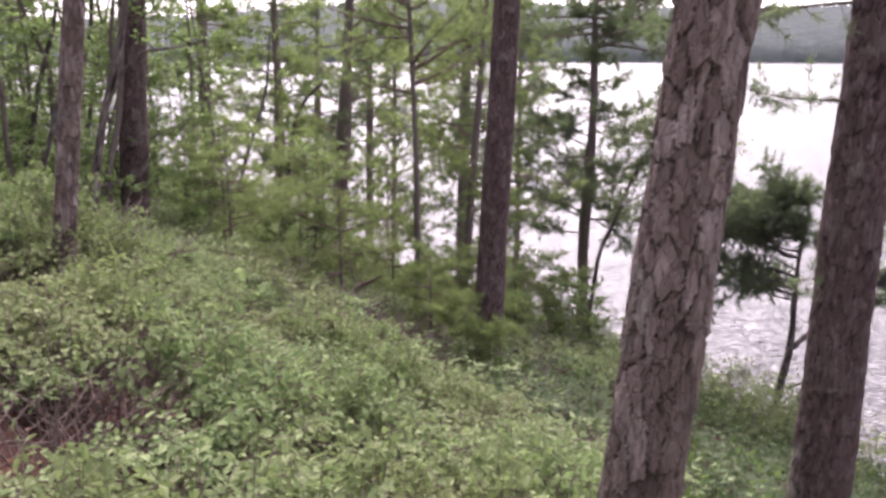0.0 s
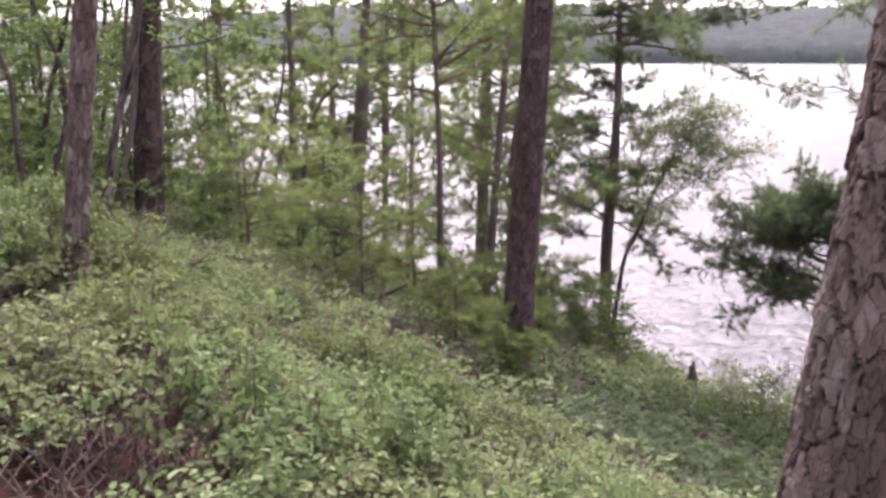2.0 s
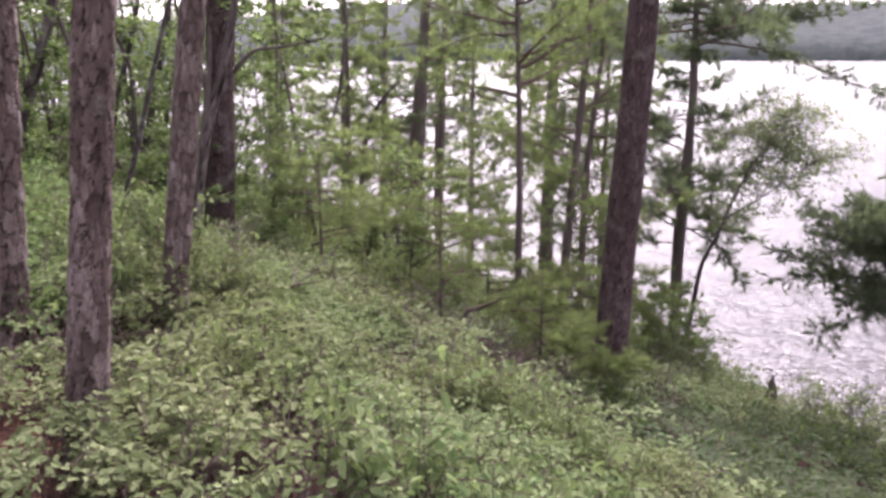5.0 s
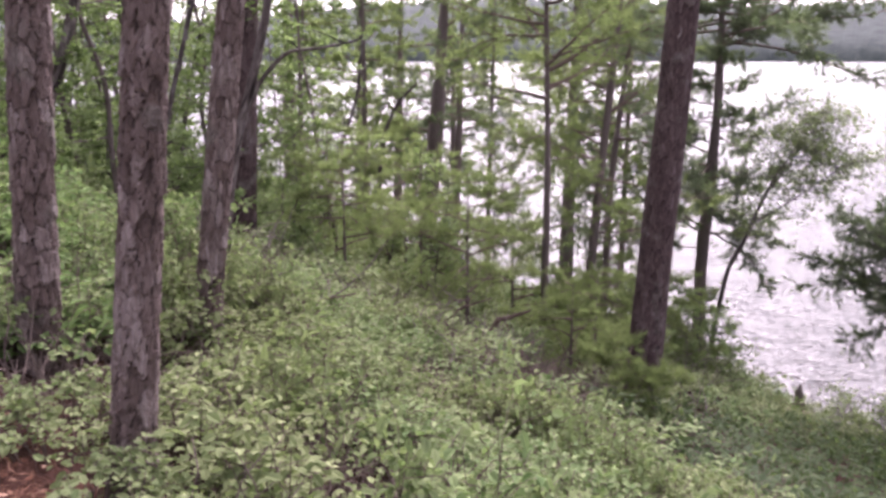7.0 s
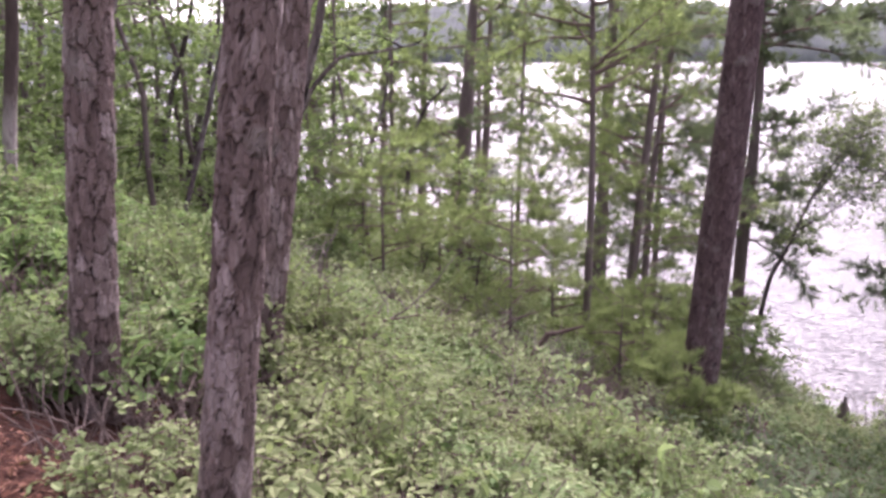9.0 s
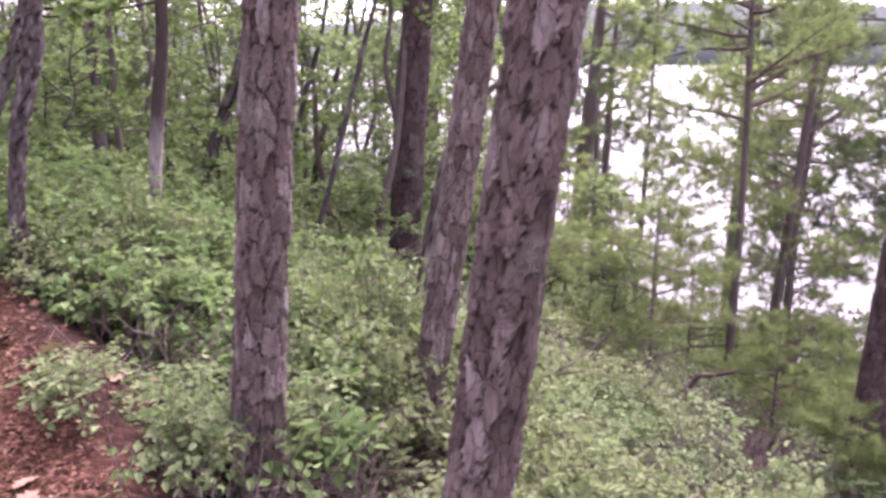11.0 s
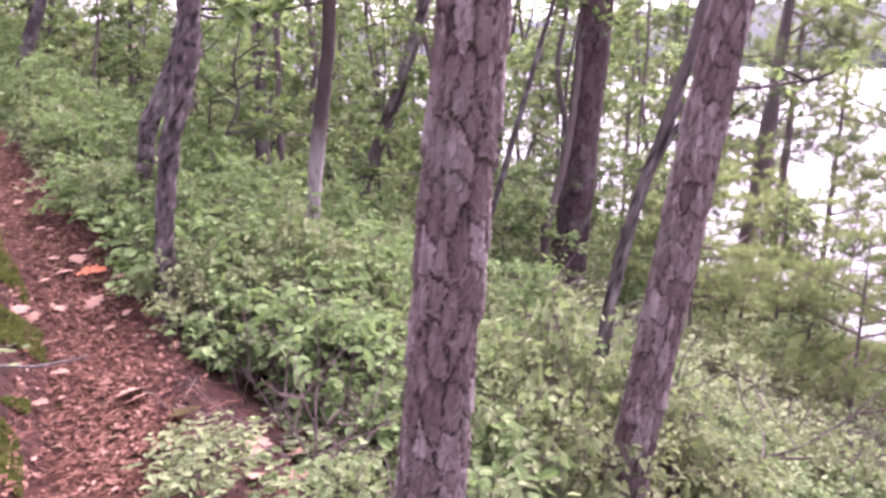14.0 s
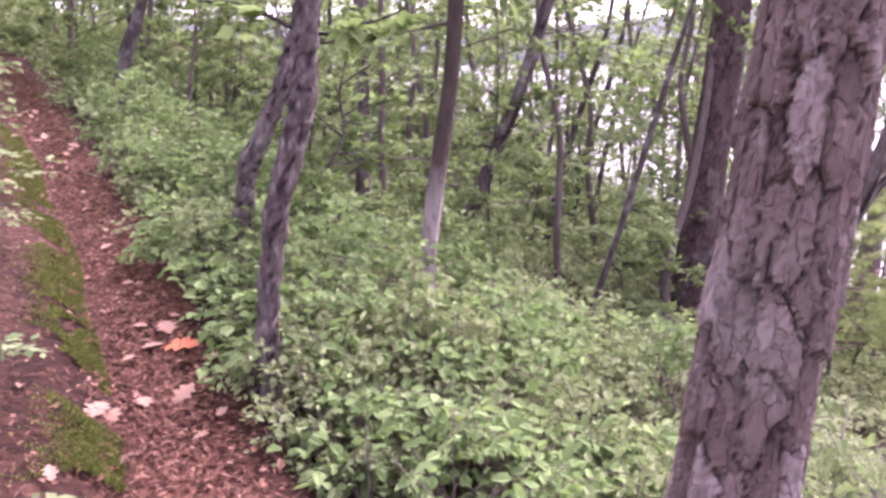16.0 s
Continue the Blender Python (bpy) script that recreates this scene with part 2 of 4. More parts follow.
def ground_material():
    m, n, l, p, out = material("forest_floor")
    at = n.new("ShaderNodeAttribute")
    at.attribute_name = "trail"
    fine = noise_node(n, l, 45, 8, None, 0.7)
    mid = noise_node(n, l, 5, 6)
    tr = ramp(n, [(0.3, (0.034, 0.014, 0.010)), (0.55, (0.088, 0.036, 0.025)), (0.75, (0.16, 0.080, 0.058))])
    l.new(fine.outputs[0], tr.inputs[0])
    soil = ramp(n, [(0.3, (0.022, 0.013, 0.009)), (0.6, (0.055, 0.030, 0.021)), (0.8, (0.11, 0.066, 0.046))])
    l.new(fine.outputs[0], soil.inputs[0])
    worn = mix_rgb(n, l, 0.4, tr.outputs[0], mid.outputs[1], "OVERLAY")
    sep = ramp(n, [(0.35, (0, 0, 0)), (0.6, (1, 1, 1))])
    l.new(at.outputs["Fac"], sep.inputs[0])
    col = mix_rgb(n, l, sep.outputs[0], soil.outputs[0], mix_rgb(n, l, 0.25, tr.outputs[0], worn))
    # flattened old leaves and chips in the soil
    chips = n.new("ShaderNodeTexVoronoi")
    chips.inputs["Scale"].default_value = 24
    geo = n.new("ShaderNodeNewGeometry")
    bend = noise_node(n, l, 14, 3)
    shift = n.new("ShaderNodeVectorMath")
    shift.operation = "MULTIPLY_ADD"
    l.new(bend.outputs[1], shift.inputs[0])
    shift.inputs[1].default_value = (0.07, 0.07, 0.07)
    l.new(geo.outputs["Position"], shift.inputs[2])
    l.new(shift.outputs[0], chips.inputs["Vector"])
    chip_col = ramp(n, [(0.0, (0.016, 0.007, 0.005)), (0.45, (0.054, 0.022, 0.015)), (0.78, (0.092, 0.039, 0.026)), (0.93, (0.16, 0.08, 0.055))])
    l.new(chips.outputs["Color"], chip_col.inputs[0])
    col = mix_rgb(n, l, 0.62, col, chip_col.outputs[0])
    drift = noise_node(n, l, 1.6, 5)
    dark = ramp(n, [(0.38, (0.55, 0.5, 0.46)), (0.62, (1, 1, 1))])
    l.new(drift.outputs[0], dark.inputs[0])
    col = mix_rgb(n, l, 1.0, col, dark.outputs[0], "MULTIPLY")
    l.new(col, p.inputs["Base Color"])
    p.inputs["Roughness"].default_value = 0.95
    b = n.new("ShaderNodeBump")
    b.inputs["Strength"].default_value, b.inputs["Distance"].default_value = 1.0, 0.03
    add = n.new("ShaderNodeMath")
    add.operation = "MULTIPLY_ADD"
    l.new(chips.outputs["Distance"], add.inputs[0])
    add.inputs[1].default_value = -0.8
    l.new(fine.outputs[0], add.inputs[2])
    l.new(add.outputs[0], b.inputs["Height"])
    l.new(b.outputs[0], p.inputs["Normal"])
    return m


def water_material():
    m, n, l, p, out = material("lake_water")
    p.inputs["Base Color"].default_value = (0.035, 0.032, 0.030, 1)
    p.inputs["Roughness"].default_value = 0.12
    p.inputs["IOR"].default_value = 1.33
    w1 = noise_node(n, l, 1.1, 4, (0.45, 1.0, 1))
    w2 = noise_node(n, l, 5.0, 3, (0.6, 1.0, 1))
    add = n.new("ShaderNodeMath")
    add.operation = "MULTIPLY_ADD"
    l.new(w2.outputs[0], add.inputs[0])
    add.inputs[1].default_value = 0.3
    l.new(w1.outputs[0], add.inputs[2])
    b = n.new("ShaderNodeBump")
    b.inputs["Strength"].default_value, b.inputs["Distance"].default_value = 1.0, 0.5
    l.new(add.outputs[0], b.inputs["Height"])
    l.new(b.outputs[0], p.inputs["Normal"])
    return m


# ---- mesh helpers ----
def mesh_ob(name, verts, faces, mat, parent=None, label="", smooth=False, attrs=None):
    """One mesh object from arrays of vertices and faces (all of one size)."""
    verts, faces = np.asarray(verts, np.float32), np.asarray(faces, np.int32)
    me = bpy.data.meshes.new(name)
    k = faces.shape[1]
    me.vertices.add(len(verts))
    me.vertices.foreach_set("co", verts.ravel())
    me.loops.add(faces.size)
    me.loops.foreach_set("vertex_index", faces.ravel())
    me.polygons.add(len(faces))
    me.polygons.foreach_set("loop_start", np.arange(0, faces.size, k, dtype=np.int32))
    me.polygons.foreach_set("use_smooth", np.full(len(faces), smooth))
    me.update(calc_edges=True)
    for key, val in (attrs or {}).items():
        a = me.attributes.new(key, "FLOAT", "POINT")
        a.data.foreach_set("value", np.asarray(val, np.float32))
    me.materials.append(mat)
    ob = new(name, me)
    if parent:
        ob.parent = parent
    if label:
        tagged(ob, label)
    return ob


def empty_at(name, place):
    e = new(name)
    e.empty_display_size = 0.2
    e.location = place
    return e


def join(chunks):
    """Joins (vertices, faces) chunks."""
    vs, fs, k = [], [], 0
    for v, f in chunks:
        if len(v):
            vs.append(v)
            fs.append(np.asarray(f) + k)
            k += len(v)
    return np.concatenate(vs), np.concatenate(fs)


def unit(v):
    return v / (np.linalg.norm(v, axis=-1, keepdims=True) + 1e-9)


def tube(points, radii, n=7):
    """A round tapered limb along a line of points, closed at its end."""
    pts, radii = np.asarray(points, float), np.asarray(radii, float)
    t = unit(np.gradient(pts, axis=0))
    ref = np.array([0.31, 0.77, 0.1]) if abs(t[0, 2]) > 0.7 else np.array([0.0, 0.1, 1.0])
    a = unit(np.cross(t, ref))
    b = np.cross(t, a)
    th = np.arange(n) * 2 * math.pi / n
    ring = np.cos(th)[None, :, None] * a[:, None] + np.sin(th)[None, :, None] * b[:, None]
    v = (pts[:, None] + ring * radii[:, None, None]).reshape(-1, 3)
    i, j = np.meshgrid(np.arange(len(pts) - 1), np.arange(n), indexing="ij")
    j2 = (j + 1) % n
    f = np.stack([i * n + j, i * n + j2, (i + 1) * n + j2, (i + 1) * n + j], -1).reshape(-1, 4)
    return v, f


def wander(start, way, length, steps, wobble, r, droop=0.0):
    """A crooked line from start."""
    pts, w = [np.asarray(start, float)], unit(np.asarray(way, float))
    for _ in range(steps):
        w = unit(w + r.normal(0, wobble, 3) + np.array([0, 0, droop]))
        pts.append(pts[-1] + w * length / steps)
    return np.array(pts)


def leaves(p, way, up, length, width, fold=0.25, six=True):
    """Folded leaves at p, pointing along way, facing up."""
    way = unit(way)
    side = unit(np.cross(way, up))
    up = np.cross(side, way)
    length, width = np.asarray(length)[:, None], np.asarray(width)[:, None]
    n = len(p)
    if six:
        v = np.stack([p,
                      p + way * length * 0.30 + side * width * 0.5 + up * width * fold,
                      p + way * length * 0.72 + side * width * 0.40 + up * width * fold * 0.6,
                      p + way * length - up * length * 0.12,
                      p + way * length * 0.72 - side * width * 0.40 + up * width * fold * 0.6,
                      p + way * length * 0.30 - side * width * 0.5 + up * width * fold], 1).reshape(-1, 3)
        k = np.arange(n)[:, None] * 6
        return v, np.concatenate([k + np.array([[0, 1, 2, 3]]), k + np.array([[0, 3, 4, 5]])])
    v = np.stack([p, p + way * length * 0.45 + side * width * 0.5, p + way * length, p + way * length * 0.45 - side * width * 0.5], 1).reshape(-1, 3)
    k = np.arange(n)[:, None] * 4
    return v, k + np.array([[0, 1, 2, 3]])


def needle_tufts(p, way, r, count=14, length=0.09, width=0.006, spread=0.9):
    """Tufts of needles: thin blades fanning out round way at each place."""
    n = len(p)
    w = unit(unit(way)[:, None] + r.normal(0, spread * 0.6, (n, count, 3)))
    side = unit(np.cross(w, r.normal(0, 1, (n, count, 3))))
    ln = length * r.uniform(0.7, 1.15, (n, count, 1))
    base = p[:, None] + w * 0.01
    v = np.stack([base - side * width / 2, base + side * width / 2, base + w * ln], 2).reshape(-1, 3)
    return v, np.arange(n * count * 3).reshape(-1, 3)


# ---- ground, water, far shore ----
def steps_out(near, step, far):
    """Even steps out to near, then growing ones to far."""
    a, w = list(np.arange(0, near, step)), step
    while a[-1] < far:
        w *= 1.25
        a.append(a[-1] + w)
    return np.array(a)


pos_s = steps_out(16, 0.09, 900)
neg_s = -steps_out(4, 0.12, 500)[1:][::-1]
pos_e = np.concatenate([np.arange(0, 1.6, 0.05), steps_out(8, 0.2, 26) + 1.6])
neg_e = -np.concatenate([np.arange(0.05, 2.2, 0.05), steps_out(2, 0.2, 800) + 2.2])[::-1]
ss, ee = np.meshgrid(np.concatenate([neg_s, pos_s]), np.concatenate([neg_e, pos_e]), indexing="ij")
gx, gy = from_trail(ss, ee)
gz = ground_z(gx, gy)
fine_bump = np.array([noise.noise((a * 9, b * 9, 0)) if -4 < s_ < 16 and -2.5 < e_ < 2 else 0
                      for a, b, s_, e_ in zip(gx.ravel(), gy.ravel(), ss.ravel(), ee.ravel())])
gz = gz + 0.012 * fine_bump.reshape(gz.shape)
rows_n, cols_n = gx.shape
ii, jj = np.meshgrid(np.arange(rows_n - 1), np.arange(cols_n - 1), indexing="ij")
quads = np.stack([ii * cols_n + jj, ii * cols_n + jj + 1, (ii + 1) * cols_n + jj + 1, (ii + 1) * cols_n + jj], -1).reshape(-1, 4)[:, ::-1]
edge_wave = 0.06 * np.sin(ss * 2.3) + 0.04 * np.sin(ss * 5.1 + 1)
wide = 0.40 + 0.5 * np.clip(1 - np.abs(ss - 4.8) / 1.6, 0, 1) * (ee > 0)
trail_mask = np.clip((wide + edge_wave - np.abs(ee - 0.01)) / 0.3, 0, 1)
ground = mesh_ob("ground", np.stack([gx, gy, gz], -1).reshape(-1, 3), quads, ground_material(), smooth=True,
                 attrs={"trail": trail_mask.ravel()})
tagged(ground, "brown leaf-strewn forest floor with a reddish needle trail", "ground", kind="structure")

wx = np.array([-2500.0, 2500.0, 2500.0, -2500.0])
wy = np.array([-2500.0, -2500.0, 2500.0, 2500.0])
water = mesh_ob("water", np.stack([wx, wy, np.full(4, WATER_Z)], -1), [[0, 1, 2, 3]], water_material())
tagged(water, "pale rippled lake water under a bright sky", "lake", kind="structure")


def far_shore():
    """The wooded hills across the lake: rows of tree-top ridges, one behind another."""
    m, n, l, p, out = material("far_woods")
    g = noise_node(n, l, 0.06, 6)
    r = ramp(n, [(0.35, (0.020, 0.027, 0.026)), (0.65, (0.038, 0.047, 0.043))])
    l.new(g.outputs[0], r.inputs[0])
    l.new(r.outputs[0], p.inputs["Base Color"])
    p.inputs["Roughness"].default_value = 1.0
    r_ = np.random.default_rng(3)
    a = np.radians(np.arange(-75, 75, 0.12))
    swell = 0.8 + 0.2 * np.sin(a * 3.1 + 1) + 0.1 * np.sin(a * 9 + 2)
    rings = []
    for dist, rise in ((940, -0.6), (950, 10), (975, 21), (1020, 33), (1080, 47), (1150, 62), (1230, 76), (1300, 84)):
        z = WATER_Z + rise * swell + (r_.uniform(-1, 1, len(a)) * (3.5 if rise > 80 else 1.2) if rise > 5 else 0)
        rings.append(np.stack([dist * np.sin(a), dist * np.cos(a), z], -1))
    k = len(a)
    i = np.arange(k - 1)
    f = np.concatenate([np.stack([q * k + i, q * k + i + 1, (q + 1) * k + i + 1, (q + 1) * k + i], -1) for q in range(len(rings) - 1)])
    ob = mesh_ob("backdrop", np.concatenate(rings), f, m, smooth=True)
    tagged(ob, "hazy grey-green wooded hills across the lake", "hills", kind="structure")


far_shore()


# ---- pines ----
def plated_trunk(line, radius, r, fine=True, cell=(0.05, 0.10), depth=0.012, detail_to=3.9):
    """A trunk whose bark is broken into raised plates. line(h): centre at height h over the base; radius(h)."""
    rad0 = float(radius(1.0))
    around = int(np.clip(2 * math.pi * rad0 / (0.0065 if fine else 0.016), 40, 120))
    dz = 0.010 if fine else 0.02
    top = radius.top
    h = np.concatenate([np.arange(-0.35, detail_to, dz), np.arange(detail_to, top, 0.3), [top]])
    th = np.arange(around) * 2 * math.pi / around
    girth = 2 * math.pi * rad0
    cols = max(5, round(girth / cell[0]))
    nrows = int((detail_to + 1.2) / cell[1])
    ci, ri = np.meshgrid(np.arange(cols), np.arange(nrows), indexing="ij")
    cu = ((ci + 0.5 * (ri % 2) + r.uniform(-0.42, 0.42, ci.shape)) / cols) % 1.0
    cv = (ri + r.uniform(-0.5, 0.5, ci.shape)) * cell[1] - 0.6
    cu, cv, lift = cu.ravel(), cv.ravel(), r.uniform(0, 1, cu.size)
    warp_u = 0.004 / girth
    hh, tt = np.meshgrid(h, th / (2 * math.pi), indexing="ij")
    height, plate = np.zeros(hh.shape), np.zeros(hh.shape)
    stretch = cell[1] / cell[0]
    rag = r.normal(0, 0.0025, hh.shape)
    for k in range(len(h)):
        if h[k] > detail_to + 0.5:
            height[k], plate[k] = 0.6, 0.5
            continue
        near = np.abs(cv - h[k]) < cell[1] * 2.2
        u = tt[k] + rag[k] / girth + warp_u * np.sin(h[k] * 37 + tt[k] * 40) + 0.3 * warp_u * np.sin(h[k] * 140 + tt[k] * 90)
        v = h[k] + 0.010 * np.sin(tt[k] * 55 + h[k] * 21)
        du = np.abs(u[:, None] - cu[near][None])
        du = np.minimum(du, 1 - du) * girth * stretch
        dist = np.sqrt(du ** 2 + (v[:, None] - cv[near][None]) ** 2)
        o = np.argpartition(dist, 1, axis=1)[:, :2]
        d2 = np.take_along_axis(dist, o, 1)
        swap = d2[:, 0] > d2[:, 1]
        first = np.where(swap, o[:, 1], o[:, 0])
        gap = np.abs(d2[:, 1] - d2[:, 0]) / cell[1]
        second = np.where(swap, o[:, 0], o[:, 1])
        cu_n, cv_n = cu[near], cv[near]
        across = np.abs(cu_n[first] - cu_n[second])
        across = np.minimum(across, 1 - across) * girth * stretch
        upright = across / (across + np.abs(cv_n[first] - cv_n[second]) + 1e-6)
        up = np.clip(gap / (0.06 + 0.13 * upright), 0, 1)
        up = up * up * (3 - 2 * up)
        lf = lift[near][first]
        tilt = (cv[near][first] - h[k]) / cell[1]
        height[k] = up * (0.35 + 0.55 * lf + 0.42 * tilt)
        plate[k] = lf
    rough = 0.10 * np.sin(hh * 310 + tt * 170) * np.sin(tt * 260 - hh * 90) + r.normal(0, 0.08, hh.shape) + 0.08 * np.sin(tt * 2 * math.pi * cols * 2 + 3 * np.sin(hh * 23))
    rr = np.array([radius(a) for a in h])[:, None]
    big = 1 + 0.025 * np.sin(2 * math.pi * tt * 3 + hh * 2.1) + 0.02 * np.sin(2 * math.pi * tt * 2 - hh * 3.3)
    rr = rr * big - depth * 0.5 + depth * (height + rough * 0.6)
    c = np.array([line(a) for a in h])
    v = np.stack([c[:, None, 0] + rr * np.cos(2 * math.pi * tt), c[:, None, 1] + rr * np.sin(2 * math.pi * tt), c[:, None, 2] + 0 * tt], -1)
    n = around
    i, j = np.meshgrid(np.arange(len(h) - 1), np.arange(n), indexing="ij")
    j2 = (j + 1) % n
    f = np.stack([i * n + j, i * n + j2, (i + 1) * n + j2, (i + 1) * n + j], -1).reshape(-1, 4)
    return v.reshape(-1, 3), f, np.clip(height, 0, 1).ravel(), plate.ravel()


class Taper:
    """Radius of a trunk at a height over its base."""
    def __init__(self, r0, top, flare=0.35):
        self.r0, self.top, self.flare = r0, top, flare

    def __call__(self, h):
        return self.r0 * (max(0.10, 1 - (max(h, 0.0) / self.top) ** 1.4 * 0.9) + self.flare * math.exp(-max(h, -0.3) / 0.18))


def bough(start, way, ln, r, tufts, needle=0.09, count_n=14, droop=0.02, blade=0.006, tuft_spread=0.9, rise=0.08, wobble=0.13):
    """One bough: its wood and its needle tufts on side twigs."""
    wood, spots, ways = [], [], []
    pts = wander(start, way, ln, 7, wobble, r, droop)
    wood.append(tube(pts, np.linspace(min(0.04, max(0.008, 0.016 * ln)), 0.003, len(pts)), 5))
    for _ in range(max(4, tufts)):
        q = r.uniform(0.25, 1.0) * (len(pts) - 1)
        i0 = min(int(q), len(pts) - 2)
        at = pts[i0] + (pts[i0 + 1] - pts[i0]) * (q - i0)
        along = unit(pts[i0 + 1] - pts[i0])
        sw = unit(along * 0.6 + np.array([*r.normal(0, 0.8, 2), r.normal(rise, 0.55 if rise < 0.2 else 0.2)]))
        tl = r.uniform(0.08, 0.36) * min(1.3, ln)
        tip = at + sw * tl
        wood.append(tube(np.array([at, (at + tip) / 2 + r.normal(0, 0.01, 3), tip]), [0.004, 0.003, 0.002], 3))
        spots += [tip, at + sw * tl * 0.75, at + sw * tl * 0.5]
        ways += [sw, sw, sw]
    return join(wood), needle_tufts(np.array(spots), np.array(ways), r, count_n, needle, blade, tuft_spread)


def pine_boughs(line, radius, r, lo, hi, count, reach, tufts=26, needle=0.09, count_n=14, droop=0.02, blade=0.006, bias=None, tuft_spread=0.9, rise=0.08):
    """Branches between two heights: for each its wood and its needle tufts."""
    out = []
    for k in range(count):
        h = lo + (hi - lo) * (k + r.uniform(0, 1)) / count
        a = r.uniform(0, 2 * math.pi)
        if bias is not None and r.uniform() < 0.6:
            a = bias + r.normal(0, 0.5)
        ln = reach * r.uniform(0.55, 1.1) * (1 - 0.55 * max(0, (h - lo) / max(hi - lo, 0.1)) ** 2)
        way = np.array([math.cos(a), math.sin(a), r.uniform(-0.15, 0.35)])
        out.append(bough(line(h), way, ln, r, int(tufts * ln / reach), needle, count_n, droop, blade, tuft_spread, rise))
    return out


def dead_stubs(line, radius, r, lo, hi, count, reach):
    out = []
    for _ in range(count):
        h, a = r.uniform(lo, hi), r.uniform(0, 2 * math.pi)
        ln = reach * r.uniform(0.3, 1)
        pts = wander(line(h), (math.cos(a), math.sin(a), r.uniform(-0.2, 0.3)), ln, 5, 0.2, r)
        out.append(tube(pts, np.linspace(0.012, 0.003, 6), 5))
        if ln > 0.4:
            out.append(tube(wander(pts[3], r.normal(0, 1, 3), ln * 0.4, 3, 0.2, r), [0.005, 0.004, 0.003, 0.002], 4))
    return join(out)


def pine(x0, y0, lean, diam, top, seed, label, plated=0, mat=None, lo=None, hi=None, boughs=0, reach=1.2, tufts=26, needle=0.09,
         leaf_mat=None, stubs=0, cell=(0.05, 0.10), depth=0.012, detail_to=3.9, high=True, sway=0.0, extra=None, limbs=(), **more):
    """A pine whose axis passes (x0, y0) at world height 0 and leans by lean metres a metre."""
    r = np.random.default_rng(seed)
    z = 0.0
    for _ in range(6):
        z = float(ground_z(x0 + lean[0] * z, y0 + lean[1] * z))
    base = np.array([x0 + lean[0] * z, y0 + lean[1] * z, z])
    ph = r.uniform(0, 6)
    line = lambda h: np.array([lean[0] * h + sway * math.sin(h * 0.9 + ph) - sway * math.sin(ph), lean[1] * h + sway * math.cos(h * 0.7 + ph) - sway * math.cos(ph), h])
    radius = Taper(diam / 2, top)
    tree = empty_at("pine_tree", base)
    tagged(tree, label, "pine tree")
    if plated:
        v, f, hgt, plate = plated_trunk(line, radius, r, plated > 1, cell, depth, detail_to)
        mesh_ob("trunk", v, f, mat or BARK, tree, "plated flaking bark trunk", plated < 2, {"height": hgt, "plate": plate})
    else:
        h = np.concatenate([np.linspace(-0.4, 0.6, 6), np.linspace(0.9, top, 14)])
        v, f = tube([line(a) for a in h], [radius(a) for a in h], 12)
        v = v + r.normal(0, 0.05 * diam, v.shape) * np.array([1, 1, 0])
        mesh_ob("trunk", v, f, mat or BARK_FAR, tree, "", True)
    if boughs:
        for wood, green in pine_boughs(line, radius, r, lo, hi, boughs, reach, tufts, needle, **more):
            limb = mesh_ob("branch", *wood, TWIG, tree)
            tagged(mesh_ob("needles", *green, leaf_mat or NEEDLE, limb, "tufts of green pine needles"), kind="stuff")
    if extra:
        lo2, hi2, count2, reach2, way2 = extra
        for wood, green in pine_boughs(line, radius, r, lo2, hi2, count2, reach2, 90, needle, **{**more, "bias": way2, "droop": 0.015}):
            limb = mesh_ob("branch", *wood, TWIG, tree)
            tagged(mesh_ob("needles", *green, leaf_mat or NEEDLE, limb, "tufts of green pine needles"), kind="stuff")
    for h, a, rise, ln, sag, many in limbs:
        wood, green = bough(line(h), (math.cos(a), math.sin(a), rise), ln, r, many, needle, more.get("count_n", 14), sag, more.get("blade", 0.006))
        limb = mesh_ob("branch", *wood, TWIG, tree)
        tagged(mesh_ob("needles", *green, leaf_mat or NEEDLE, limb, "tufts of green pine needles"), kind="stuff")
    if stubs:
        for _ in range(stubs):
            mesh_ob("dead_branch", *dead_stubs(line, radius, r, 1.0, min(top, 6.5), 1, 0.8), DEADWOOD, tree, "bare dead branch")
    if high:
        made = pine_boughs(line, radius, r, top * 0.72, top * 0.99, 14, 1.5, 14, 0.16, count_n=7, blade=0.014)
        for wood, _ in made:
            mesh_ob("crown_branch", *wood, TWIG, tree)
        mesh_ob("crown", *join([g for _, g in made]), leaf_mat or NEEDLE, tree, "green needle crown high above")
    return tree


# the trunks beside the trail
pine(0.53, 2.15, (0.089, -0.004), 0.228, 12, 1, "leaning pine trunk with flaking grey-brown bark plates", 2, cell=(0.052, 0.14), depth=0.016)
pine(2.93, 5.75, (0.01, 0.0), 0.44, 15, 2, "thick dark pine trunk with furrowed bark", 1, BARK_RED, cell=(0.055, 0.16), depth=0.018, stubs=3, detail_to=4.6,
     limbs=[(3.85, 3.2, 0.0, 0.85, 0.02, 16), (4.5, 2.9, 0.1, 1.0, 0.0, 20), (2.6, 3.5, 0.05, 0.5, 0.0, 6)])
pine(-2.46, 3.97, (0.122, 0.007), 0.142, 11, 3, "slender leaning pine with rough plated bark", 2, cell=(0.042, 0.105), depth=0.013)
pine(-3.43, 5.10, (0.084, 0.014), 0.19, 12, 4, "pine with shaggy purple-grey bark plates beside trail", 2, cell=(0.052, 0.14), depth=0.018)
